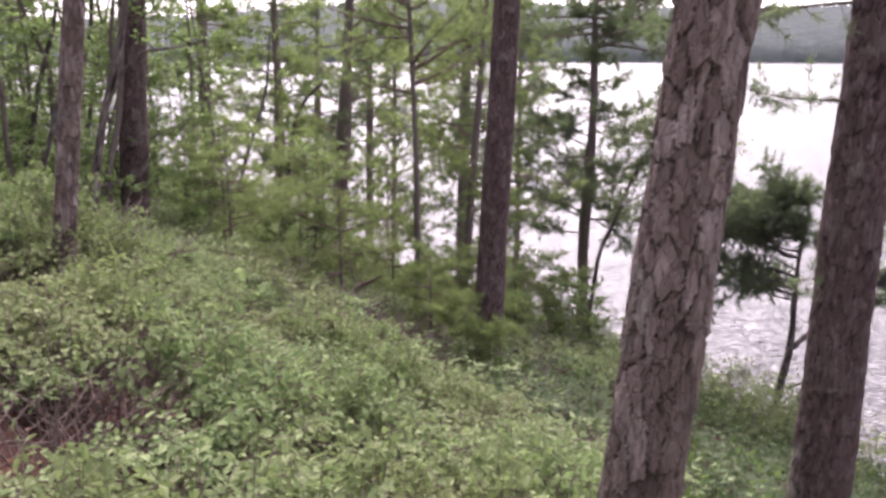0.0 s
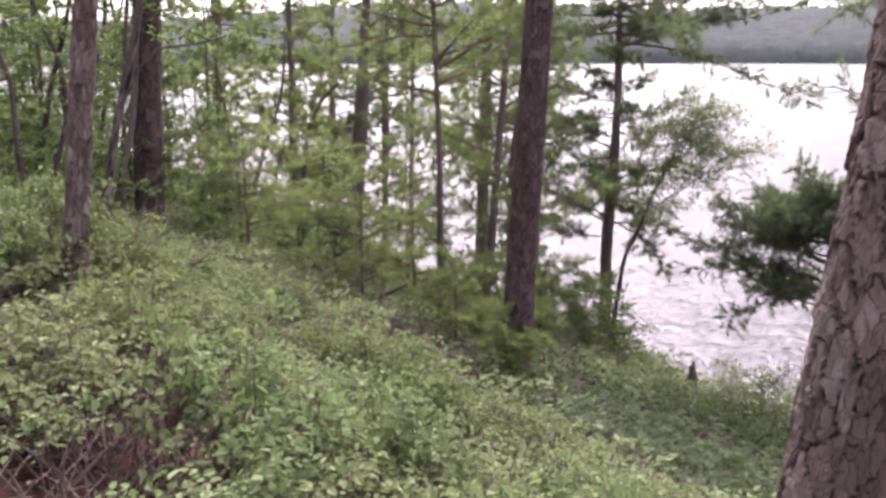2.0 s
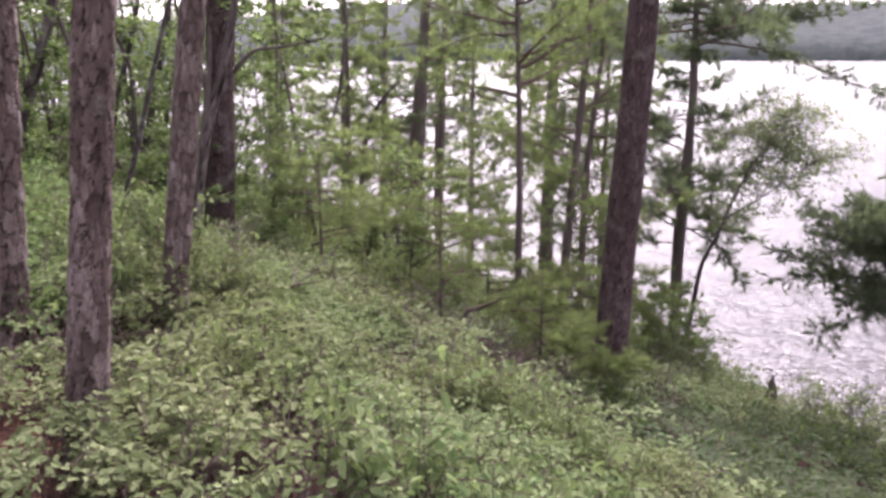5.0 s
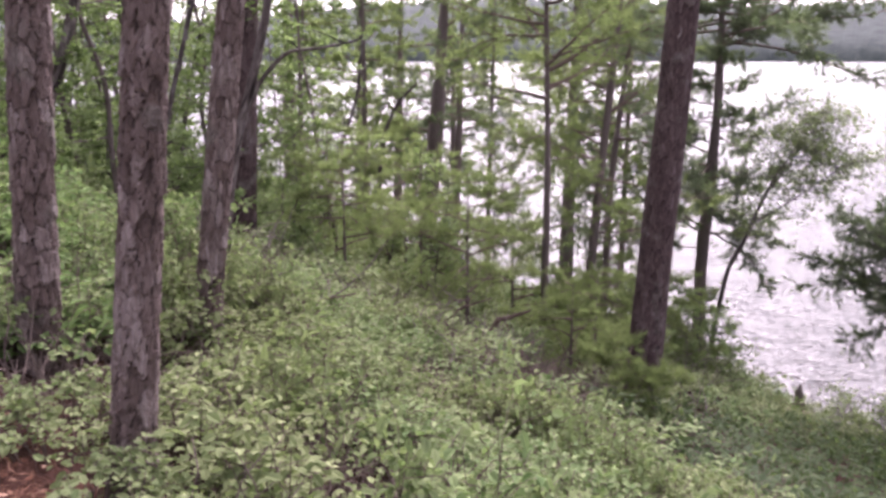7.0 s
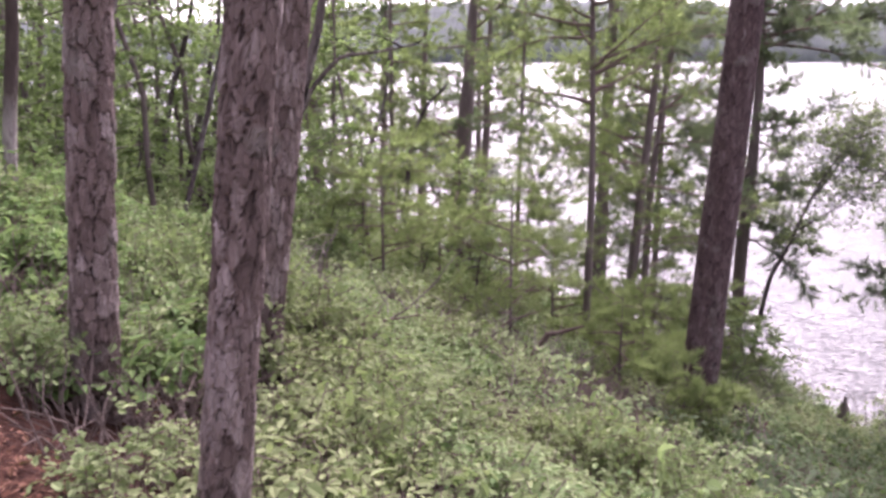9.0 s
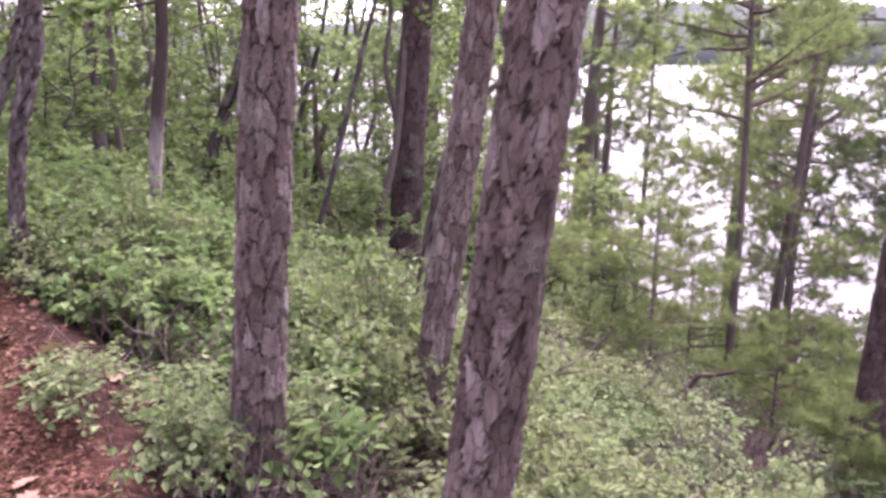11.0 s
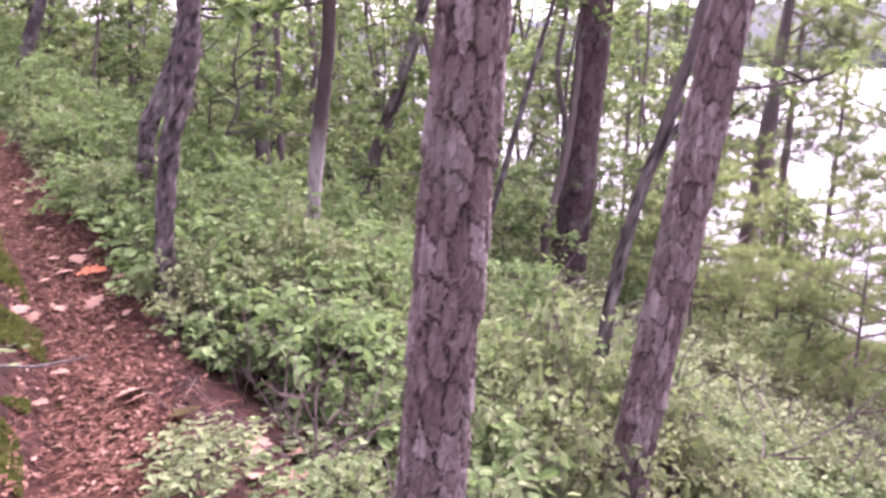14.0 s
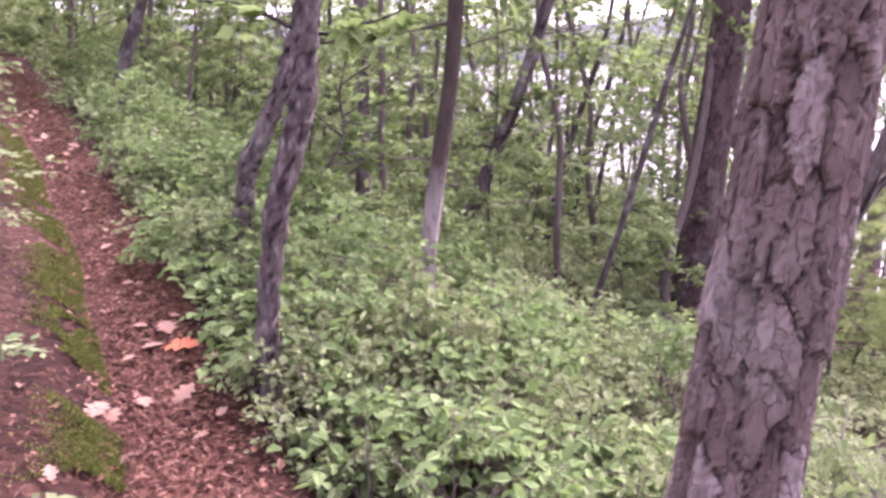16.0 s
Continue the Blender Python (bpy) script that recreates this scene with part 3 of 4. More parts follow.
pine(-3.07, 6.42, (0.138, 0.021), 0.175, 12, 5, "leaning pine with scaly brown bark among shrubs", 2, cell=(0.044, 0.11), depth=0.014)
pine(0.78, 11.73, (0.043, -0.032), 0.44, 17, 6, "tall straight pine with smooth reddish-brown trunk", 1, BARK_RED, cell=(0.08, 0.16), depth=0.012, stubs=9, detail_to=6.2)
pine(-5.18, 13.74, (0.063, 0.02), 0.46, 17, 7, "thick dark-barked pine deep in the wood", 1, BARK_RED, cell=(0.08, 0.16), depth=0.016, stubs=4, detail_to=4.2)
# the pines towards the water
pine(4.16, 22.89, (0.013, 0.022), 0.34, 13, 8, "pine at the water with tiered dark branches", lo=3.6, hi=9.8, boughs=34, reach=2.1, tufts=52, needle=0.17, count_n=14, blade=0.015, sway=0.05, extra=(8.5, 9.9, 20, 6.4, 0.05), limbs=[(3.9, -0.3, -0.3, 2.1, -0.12, 60), (4.4, 0.1, 0.0, 1.9, -0.1, 50), (3.4, 2.9, 0.1, 1.5, -0.05, 40), (5.6, 3.0, 0.1, 2.0, 0.0, 50), (6.6, -0.1, 0.1, 2.2, 0.0, 55)])
pine(-0.54, 14.79, (-0.016, -0.039), 0.115, 10, 9, "thin dark pine stem with few branches", lo=4.3, hi=8.0, boughs=26, reach=2.4, tufts=30, needle=0.13, leaf_mat=SOFT_NEEDLE, count_n=13, blade=0.010, stubs=9, sway=0.03)
pine(0.64, 24.04, (0.014, -0.003), 0.40, 14, 10, "grey pine trunk with feathery boughs near shore", lo=4.0, hi=10.5, boughs=32, reach=3.0, tufts=36, needle=0.20, leaf_mat=SOFT_NEEDLE, count_n=13, blade=0.019, stubs=6)
pine(0.69, 17.20, (0.066, -0.007), 0.19, 11, 11, "slim pine with green boughs on the slope", lo=2.2, hi=8.2, boughs=34, reach=2.2, tufts=30, needle=0.15, leaf_mat=SOFT_NEEDLE, count_n=13, blade=0.012, stubs=6)
pine(1.25, 19.0, (0.05, 0.0), 0.16, 11, 12, "slim pine with green boughs on the slope", lo=2.0, hi=9.0, boughs=34, reach=2.2, tufts=30, needle=0.16, count_n=13, blade=0.012, stubs=8, sway=0.06)
pine(-3.44, 29.18, (0.073, 0.0), 0.54, 16, 13, "broad pine trunk before the bright water", lo=4.2, hi=12, boughs=30, reach=4.2, tufts=38, needle=0.22, leaf_mat=SOFT_NEEDLE, count_n=13, blade=0.02, stubs=6)
pine(-2.92, 33.3, (0.03, 0.0), 0.30, 14, 14, "slender far pine before the bright water", lo=3, hi=11, boughs=19, reach=3.4, tufts=36, needle=0.22, count_n=13, blade=0.022)
pine(-6.5, 43.3, (0.03, 0.0), 0.45, 16, 15, "far pine at the lake edge", lo=2, hi=12, boughs=22, reach=4.2, tufts=40, needle=0.28, count_n=14, blade=0.028)
pine(-9.9, 34.7, (0.02, 0.0), 0.60, 17, 16, "grey far pine trunk among green leaves", lo=4, hi=12, boughs=32, reach=4.2, tufts=38, needle=0.26, leaf_mat=SOFT_NEEDLE, count_n=14, blade=0.026)
pine(-9.0, 46.0, (0.0, 0.0), 0.4, 15, 17, "far pine at the lake edge", lo=2, hi=12, boughs=20, reach=4.2, tufts=38, needle=0.28, count_n=14, blade=0.028)
pine(-3.6, 40.0, (0.0, 0.0), 0.3, 14, 18, "far pine at the lake edge", lo=2, hi=11, boughs=19, reach=4.0, tufts=36, needle=0.28, count_n=14, blade=0.028)
pine(-1.6, 27.5, (0.02, 0.0), 0.16, 11, 19, "young pine with layered boughs near shore", lo=1.2, hi=9, boughs=20, reach=2.6, tufts=30, needle=0.19, leaf_mat=NEEDLE, count_n=13, blade=0.017)
pine(2.4, 26.0, (0.0, 0.0), 0.2, 12, 20, "young pine with layered boughs near shore", lo=3.0, hi=10.5, boughs=34, reach=2.6, tufts=34, needle=0.19, leaf_mat=NEEDLE, count_n=13, blade=0.017)
pine(-6.2, 31.0, (0.0, 0.0), 0.22, 12, 26, "slender far pine before the bright water", lo=2, hi=10, boughs=19, reach=2.8, tufts=30, needle=0.22, leaf_mat=SOFT_NEEDLE, count_n=13, blade=0.02)
pine(-7.6, 38.0, (0.03, 0.0), 0.3, 13, 27, "slender far pine before the bright water", lo=2, hi=11, boughs=19, reach=3.4, tufts=32, needle=0.25, count_n=14, blade=0.024)
# young soft pines under the tall ones
for k, (x_, y_, tall, wide_) in enumerate([(-1.7, 13.2, 2.6, 1.35), (-0.2, 12.6, 1.6, 1.0), (0.35, 11.0, 1.1, 0.7), (-3.2, 18.0, 3.6, 1.8), (-1.4, 20.5, 4.2, 1.8), (-3.6, 13.6, 2.5, 1.4),
                                           (-2.6, 15.3, 2.8, 1.5), (-1.0, 15.8, 2.5, 1.4), (-4.4, 16.2, 3.0, 1.5), (0.3, 14.0, 1.9, 1.1), (-2.2, 17.2, 3.0, 1.5), (0.9, 16.0, 2.2, 1.2), (1.9, 17.6, 2.3, 1.1), (2.8, 18.6, 2.0, 1.0), (1.4, 19.6, 2.6, 1.2)]):
    pine(x_, y_, (0.0, 0.0), 0.035 + 0.008 * tall, tall, 121 + k, "young feathery white pine among shrubs on the slope", lo=0.25 * tall, hi=0.98 * tall, boughs=18, reach=wide_, tufts=24, needle=0.12,
         leaf_mat=SOFT_NEEDLE, count_n=13, blade=0.0085, high=False, droop=0.0, rise=0.22)


def shore_pine(x, y):
    """A small dark pine with a forked leaning stem and a broad layered crown."""
    r = np.random.default_rng(25)
    z = float(ground_z(x, y))
    tree = empty_at("pine_tree", (x, y, z))
    tagged(tree, "small dark forked pine leaning over the shore", "pine tree")
    stem = np.array([(0, 0, -0.3), (0.02, 0, 0.3), (0.08, 0.05, 0.8), (0.17, 0.1, 1.4), (0.30, 0.1, 2.0), (0.32, 0.1, 2.5), (0.27, 0.0, 3.0), (0.22, -0.05, 3.6), (0.25, 0.0, 4.5), (0.35, 0.0, 5.3), (0.4, 0.0, 6.0)])
    fork = np.array([(0.30, 0.1, 2.2), (0.75, 0.15, 2.6), (1.2, 0.2, 3.0), (1.7, 0.25, 3.3), (2.3, 0.2, 3.9), (2.6, 0.2, 4.6)])
    low = np.array([(0.2, 0.1, 1.2), (0.7, 0.0, 1.45), (1.2, -0.1, 1.9), (1.6, -0.1, 2.0), (2.0, -0.1, 2.3)])
    u = lambda p, n: np.stack([np.interp(np.linspace(0, 1, n), np.linspace(0, 1, len(p)), p[:, c]) for c in range(3)], -1)
    for name, pts, r0, r1 in (("trunk", stem, 0.125, 0.03), ("stem", fork, 0.075, 0.02), ("dead_branch", low, 0.035, 0.008)):
        p = u(pts, 30)
        for _ in range(2):
            p[1:-1] = (p[:-2] + 2 * p[1:-1] + p[2:]) / 4
        v, f = tube(p, np.linspace(r0, r1, 30), 9)
        mesh_ob(name, v + r.normal(0, 0.008, v.shape), f, BARK_OAK, tree, "", True)
    for k in range(70):
        left = k % 3 != 2
        q = r.uniform(0.68, 1.0) if left else r.uniform(0.55, 1.0)
        at = u(stem if left else fork, 60)[int(q * 59)]
        away = math.pi if left else 0.0
        a = away + r.normal(0, 0.75)
        full = 1.0 - abs(at[2] - 4.4) / 1.9
        ln = (0.9 + 2.7 * max(0.0, full)) * r.uniform(0.6, 1.05) * (1.0 if abs(a - away) < 0.9 else 0.6)
        wood, green = bough(at, (math.cos(a), math.sin(a), r.uniform(0.1, 0.4)), ln, r, int(27 * ln), 0.12, 13, -0.005, 0.015)
        limb = mesh_ob("branch", *wood, BARK_OAK, tree)
        tagged(mesh_ob("needles", *green, NEEDLE, limb, "dark tufts of pine needles"), kind="stuff")
    for k in range(12):
        mesh_ob("dead_branch", *dead_stubs(lambda h: u(stem, 60)[int(min(59, max(0, (h + 0.3) / 6.0 * 59)))], None, r, 1.0, 3.2, 1, 1.1), DEADWOOD, tree, "bare dead branch")


shore_pine(7.85, 18.11)


# ---- leafy trees ----
def leafy_boughs(pts, r, lo, count, reach, per, size, six=False, flat=0.8, wood_r=0.012, twigs=True):
    """Branches off a stem's line past the fraction lo, with sprays of leaves."""
    wood, p_all, w_all = [], [], []
    for _ in range(count):
        q = r.uniform(lo, 1.0) * (len(pts) - 1)
        i0 = min(int(q), len(pts) - 2)
        at = pts[i0] + (pts[i0 + 1] - pts[i0]) * (q - i0)
        a = r.uniform(0, 2 * math.pi)
        ln = reach * r.uniform(0.4, 1.1)
        b = wander(at, (math.cos(a), math.sin(a), r.uniform(0.0, 0.7)), ln, 5, 0.22, r, -0.04)
        wood.append(tube(b, np.linspace(wood_r * (0.4 + 0.6 * ln / reach), 0.002, 6), 4))
        for _ in range(max(3, per // 9)):
            k = r.uniform(0.25, 1.0) * 5
            j0 = min(int(k), 4)
            s0 = b[j0] + (b[j0 + 1] - b[j0]) * (k - j0)
            sw = unit(np.array([*r.normal(0, 1, 2), r.normal(0.1, 0.3)]))
            tl = r.uniform(0.1, 0.32) * reach * (0.6 if flat > 0 else 1.5)
            if twigs:
                wood.append(tube(np.array([s0, s0 + sw * tl * 0.5 + r.normal(0, 0.01, 3), s0 + sw * tl]), [0.003, 0.002, 0.0015], 3))
            f = r.uniform(0.2, 1.05, 9)[:, None]
            p_all.append(s0 + sw * tl * f + r.normal(0, 0.012 if flat > 0 else 0.06, (9, 3)))
            w_all.append(unit(sw + r.normal(0, 0.8, (9, 3)) * np.array([1, 1, 0.45])))
    p, w = np.concatenate(p_all), np.concatenate(w_all)
    up = unit(np.array([0, 0, 1.0]) + r.normal(0, 0.55 * (1.3 - flat), (len(p), 3)))
    ln = size * r.uniform(0.6, 1.2, len(p))
    return wood, leaves(p, w, up, ln, ln * 0.55, 0.2, six)


def leafy_tree(name, stems, r, label, mat, leaf_mat, lo=0.4, count=18, reach=1.0, per=60, size=0.08, six=False, category="tree", sides=9, rough=0.03, foliage_label="green leaves", twigs=True):
    """stems: lines of (x, y, z) with radii; the first stands in the ground."""
    base = np.array(stems[0][0][0], float)
    base[2] = float(ground_z(base[0], base[1]))
    tree = empty_at(name, base)
    tagged(tree, label, category)
    woods, greens = [], []
    for k, (line, radii) in enumerate(stems):
        pts = np.array(line, float)
        t = np.linspace(0, 1, len(pts))
        u = np.linspace(0, 1, (10 if sides > 12 else 4) * len(pts) + 4)
        fine_pts = np.stack([np.interp(u, t, pts[:, c]) for c in range(3)], -1)
        for _ in range(2):
            fine_pts[1:-1] = (fine_pts[:-2] + 2 * fine_pts[1:-1] + fine_pts[2:]) / 4
        if k == 0:
            fine_pts[0, 2] = base[2] - 0.25
        rad = np.interp(u, t, radii)
        v, f = tube(fine_pts - base, rad, sides)
        v = v + r.normal(0, rough, v.shape) * np.repeat(rad, sides)[:, None] * 2
        w, g = leafy_boughs(fine_pts - base, r, lo, count, reach, per, size, six, 0.0 if leaf_mat is BIRCH_LEAF else 0.75, twigs=twigs)
        greens.append(g)
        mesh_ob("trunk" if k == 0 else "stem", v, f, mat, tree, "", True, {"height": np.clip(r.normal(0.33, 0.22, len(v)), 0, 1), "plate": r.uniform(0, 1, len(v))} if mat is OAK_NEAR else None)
        woods += w
    tagged(mesh_ob("limb", *join(woods), mat, tree), kind="stuff")
    mesh_ob("crown", *join(greens), leaf_mat, tree, foliage_label)
    return tree


def grounded(x, y, pts):
    z = float(ground_z(x, y))
    return [(x, y, z)] + pts


r5 = np.random.default_rng(5)
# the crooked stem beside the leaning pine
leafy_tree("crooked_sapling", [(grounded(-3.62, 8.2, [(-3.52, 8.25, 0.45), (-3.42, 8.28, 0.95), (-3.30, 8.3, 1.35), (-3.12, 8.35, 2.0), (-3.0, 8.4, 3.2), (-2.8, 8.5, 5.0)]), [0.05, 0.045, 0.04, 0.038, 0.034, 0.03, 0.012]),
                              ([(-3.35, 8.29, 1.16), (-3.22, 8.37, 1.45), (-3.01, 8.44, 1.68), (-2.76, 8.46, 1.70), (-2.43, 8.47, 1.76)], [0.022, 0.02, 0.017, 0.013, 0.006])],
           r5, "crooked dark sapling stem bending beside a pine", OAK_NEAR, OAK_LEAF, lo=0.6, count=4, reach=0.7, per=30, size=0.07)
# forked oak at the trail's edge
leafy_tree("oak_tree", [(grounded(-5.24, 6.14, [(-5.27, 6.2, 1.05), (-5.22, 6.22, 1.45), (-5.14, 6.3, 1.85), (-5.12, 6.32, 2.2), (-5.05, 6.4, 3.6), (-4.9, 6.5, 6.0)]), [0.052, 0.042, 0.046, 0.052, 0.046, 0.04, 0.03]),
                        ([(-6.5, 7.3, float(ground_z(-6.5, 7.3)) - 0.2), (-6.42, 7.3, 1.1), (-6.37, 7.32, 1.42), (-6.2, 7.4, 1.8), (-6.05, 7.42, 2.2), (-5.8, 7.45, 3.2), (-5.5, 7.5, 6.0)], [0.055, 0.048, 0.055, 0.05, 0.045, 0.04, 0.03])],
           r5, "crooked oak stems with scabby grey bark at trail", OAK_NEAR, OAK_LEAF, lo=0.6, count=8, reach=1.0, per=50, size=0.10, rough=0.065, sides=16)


def straight(x0, y0, lean, diam, top, kink=0.0, r=None):
    """A stem's line from its place and lean at world height 0."""
    z = 0.0
    for _ in range(6):
        z = float(ground_z(x0 + lean[0] * z, y0 + lean[1] * z))
    hs = np.linspace(0, top, 8)
    wob = (r or r5).normal(0, kink, (8, 2))
    wob[0] = 0
    return ([(x0 + lean[0] * (z + h) + w[0], y0 + lean[1] * (z + h) + w[1], z + h) for h, w in zip(hs, wob)], list(np.linspace(diam / 2, diam / 7, 8)))


leafy_tree("pale_tree", [straight(-5.66, 8.03, (0.077, 0.036), 0.12, 6, 0.045)], r5, "slim tree with whitish lower bark in shrubs", BARK_TWO, OAK_LEAF, 0.32, 14, 1.0, 40, 0.16, six=True)
leafy_tree("oak_tree", [straight(-7.91, 10.59, (0.009, 0.007), 0.17, 7, 0.03)], r5, "dark slim oak trunk in green undergrowth", OAK_NEAR, OAK_LEAF, 0.4, 16, 1.3, 60, 0.10)
leafy_tree("oak_tree", [straight(-7.01, 11.04, (0.303, 0.144), 0.17, 7, 0.03)], r5, "dark oak trunk leaning over the undergrowth", OAK_NEAR, OAK_LEAF, 0.45, 14, 1.2, 60, 0.10)
leafy_tree("leaning_sapling", [(grounded(-5.6, 10.85, [(-5.38, 11.26, 0.49), (-5.14, 11.8, 1.99), (-4.9, 12.2, 3.2)]), [0.035, 0.032, 0.028, 0.012])], r5, "thin bare sapling leaning across the shrubs", BARK_OAK, OAK_LEAF, 0.6, 5, 0.5, 20, 0.07)
for line, thick in (([(-8.71, 18.39), (-8.36, 18.97, 0.66), (-8.05, 19.45, 2.28), (-7.9, 19.7, 4.5)], 0.08),
                    ([(-8.3, 18.65), (-8.13, 19.22, 0.65), (-7.87, 19.66, 2.17), (-7.5, 20.1, 4.2)], 0.055),
                    ([(-11.39, 10.45), (-11.31, 10.65, 2.01), (-11.19, 10.9, 2.66), (-10.8, 11.4, 5.0)], 0.11),
                    ([(-5.2, 27.05), (-5.15, 27.1, -2.2), (-4.93, 27.1, -0.72), (-4.5, 27.1, 0.2), (-3.9, 27.1, 0.75)], 0.10),
                    ([(-6.88, 26.26), (-6.47, 26.69, -1.75), (-5.79, 27.23, 0.29), (-5.65, 27.72, 2.34)], 0.085),
                    ([(-7.6, 14.6), (-7.3, 15.0, 1.0), (-7.0, 15.4, 2.3), (-6.8, 15.6, 4.5)], 0.06)):
    x_, y_ = line[0]
    leafy_tree("bent_tree", [(grounded(x_, y_, line[1:]), list(np.linspace(thick, thick * 0.35, len(line))))], r5, "thin dark bent tree stem with sparse leaves", BARK_OAK, OAK_LEAF, 0.55, 7, 1.2, 36, 0.12, sides=8)
# birch over the water
leafy_tree("birch_tree", [(grounded(3.75, 20.6, [(3.95, 20.2, -3.2), (4.27, 20.1, -2.5), (4.55, 20.1, -1.65), (4.9, 20.15, -0.9), (5.4, 20.3, -0.2), (5.9, 20.4, 0.2)]), [0.06, 0.05, 0.042, 0.036, 0.028, 0.018, 0.006]),
                          ([(4.4, 20.1, -2.1), (5.1, 20.0, -1.6), (5.8, 20.0, -1.1), (6.3, 20.1, -0.7)], [0.026, 0.02, 0.014, 0.006]),
                          ([(4.75, 20.1, -1.3), (5.2, 20.3, -0.7), (5.5, 20.4, -0.1), (5.7, 20.5, 0.4)], [0.026, 0.02, 0.014, 0.006])],
           r5, "small leaning birch with fine leaves over water", BARK_OAK, BIRCH_LEAF, 0.35, 40, 1.3, 72, 0.085)

# understory and background trees: place, height, thickness, leaf spread
SCATTER = []
r6 = np.random.default_rng(11)
for _ in range(3000):
    if len(SCATTER) >= 96:
        break
    s_ = r6.uniform(11.5, 62)
    e_ = r6.uniform(0.8, 15.5) if r6.uniform() < 0.75 else r6.uniform(-9, -1.0)
    x_, y_ = (float(q) for q in from_trail(s_, e_))
    bearing = math.degrees(math.atan2(x_ + 0.6, y_ - 0.8))
    if bearing > (-17 if s_ > 20 else -13) or any((x_ - a) ** 2 + (y_ - c) ** 2 < 1.7 + 0.004 * s_ * s_ for a, c in SCATTER):
        continue
    SCATTER.append((x_, y_))
for _ in range(900):
    if len(SCATTER) >= 118:
        break
    a_, far = radians(r6.uniform(-36, -15.5)), r6.uniform(13, 40)
    x_, y_ = -0.6 + far * math.sin(a_), 0.8 + far * math.cos(a_)
    s_, e_ = (float(q) for q in edge_of(x_, y_))
    if e_ < 0.9 or any((x_ - a) ** 2 + (y_ - c) ** 2 < 1.2 for a, c in SCATTER):
        continue
    SCATTER.append((x_, y_))
for _ in range(900):
    if len(SCATTER) >= 146:
        break
    a_, far = radians(r6.uniform(-44, -19)), r6.uniform(12, 32)
    x_, y_ = -3.1 + far * math.sin(a_), 3.6 + far * math.cos(a_)
    if float(edge_of(x_, y_)[1]) < 1.5 or any((x_ - a) ** 2 + (y_ - c) ** 2 < 1.6 for a, c in SCATTER):
        continue
    SCATTER.append((x_, y_))
for x_, y_ in SCATTER:
    far = math.hypot(x_, y_)
    st = straight(x_, y_, tuple(r6.normal(0, 0.08, 2)), r6.uniform(0.04, 0.13), r6.uniform(5.5, 9), 0.07, r6)
    # from 13 m out the trunk colour carries the haze: paler bark
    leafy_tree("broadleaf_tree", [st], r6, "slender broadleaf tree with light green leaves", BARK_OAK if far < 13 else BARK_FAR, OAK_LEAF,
               0.08, 24, 1.6, 130 if far < 22 else 80, 0.11 if far < 18 else 0.13 if far < 30 else 0.18, sides=7, twigs=far < 14)
for s_, e_ in [(17, -1.4), (19, -2.2), (21, -1.3), (23.5, -2.4), (26, -1.2), (29, -2.6), (33, -1.0), (37, -3.0), (18, 1.6), (20.5, 2.4), (22.5, 1.3), (25, 2.2), (28, 1.4), (31.5, 2.6), (35, 0.6), (16, -3.2), (41, 0.0), (24, -5.0), (44, 3.0), (40, 5.0)]:
    x_, y_ = (float(q) for q in from_trail(s_, e_))
    st = straight(x_, y_, tuple(r6.normal(0, 0.07, 2)), r6.uniform(0.05, 0.14), r6.uniform(5, 8), 0.07, r6)
    # trunks farther along get the paler bark, haze put into their colour
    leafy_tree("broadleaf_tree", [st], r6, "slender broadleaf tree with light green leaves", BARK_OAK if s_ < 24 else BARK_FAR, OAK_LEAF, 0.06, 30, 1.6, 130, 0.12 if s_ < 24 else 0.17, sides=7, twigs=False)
# low leafy saplings among the shrubs
SAPLINGS = [(2.7, 17.6), (3.2, 18.6), (2.2, 19.8), (3.0, 20.8), (1.5, 21.5), (-0.4, 19.2), (-6.9, 8.6), (-7.6, 9.6), (1.6, 17.0), (-6.6, 11.0), (-8.6, 11.6)]
for _ in range(2000):
    if len(SAPLINGS) >= 74:
        break
    s_, e_ = r6.uniform(10.5, 30), r6.uniform(1.5, 13)
    x_, y_ = (float(q) for q in from_trail(s_, e_))
    if math.degrees(math.atan2(x_ + 0.7, y_ - 0.9)) > -4 or any((x_ - a) ** 2 + (y_ - c) ** 2 < 1.2 for a, c in SAPLINGS):
        continue
    SAPLINGS.append((x_, y_))
for s_, e_, h_ in [(1, 13, 1.0), (2.5, 15, 1.2), (4, 14, 1.1), (5, 16, 1.3), (6.2, 15, 1.2), (7.2, 16.4, 1.3), (8.2, 15.3, 1.0), (13.4, 17.4, 1.1), (13, 16, 1.5), (3, 17, 1.3), (6.5, 17.5, 1.5), (8.2, 18, 1.4), (10.9, 18.3, 1.2), (10.4, 17.9, 1.0), (9.8, 18.2, 1.3), (9.3, 17.5, 1.1), (8.8, 18.1, 1.4), (12.5, 17.6, 1.1)]:
    x_, y_ = (float(q) for q in from_trail(s_, e_))
    st = straight(x_, y_, tuple(r6.normal(0, 0.1, 2)), 0.035, h_, 0.05, r6)
    leafy_tree("shore_bush", [st], r6, "yellowish green leafy bush at the shore", BARK_OAK, BIRCH_LEAF, 0.1, 18, 0.9, 70, 0.08, sides=5, category="bush")
for x_, y_ in SAPLINGS:
    st = straight(x_, y_, tuple(r6.normal(0, 0.08, 2)), 0.035, r6.uniform(1.3, 3.0), 0.04, r6)
    leafy_tree("leafy_sapling", [st], r6, "bright green leafy sapling above the shrubs", BARK_OAK, OAK_LEAF, 0.2, 18, 0.8, 80, 0.09, sides=5, category="sapling", twigs=False)


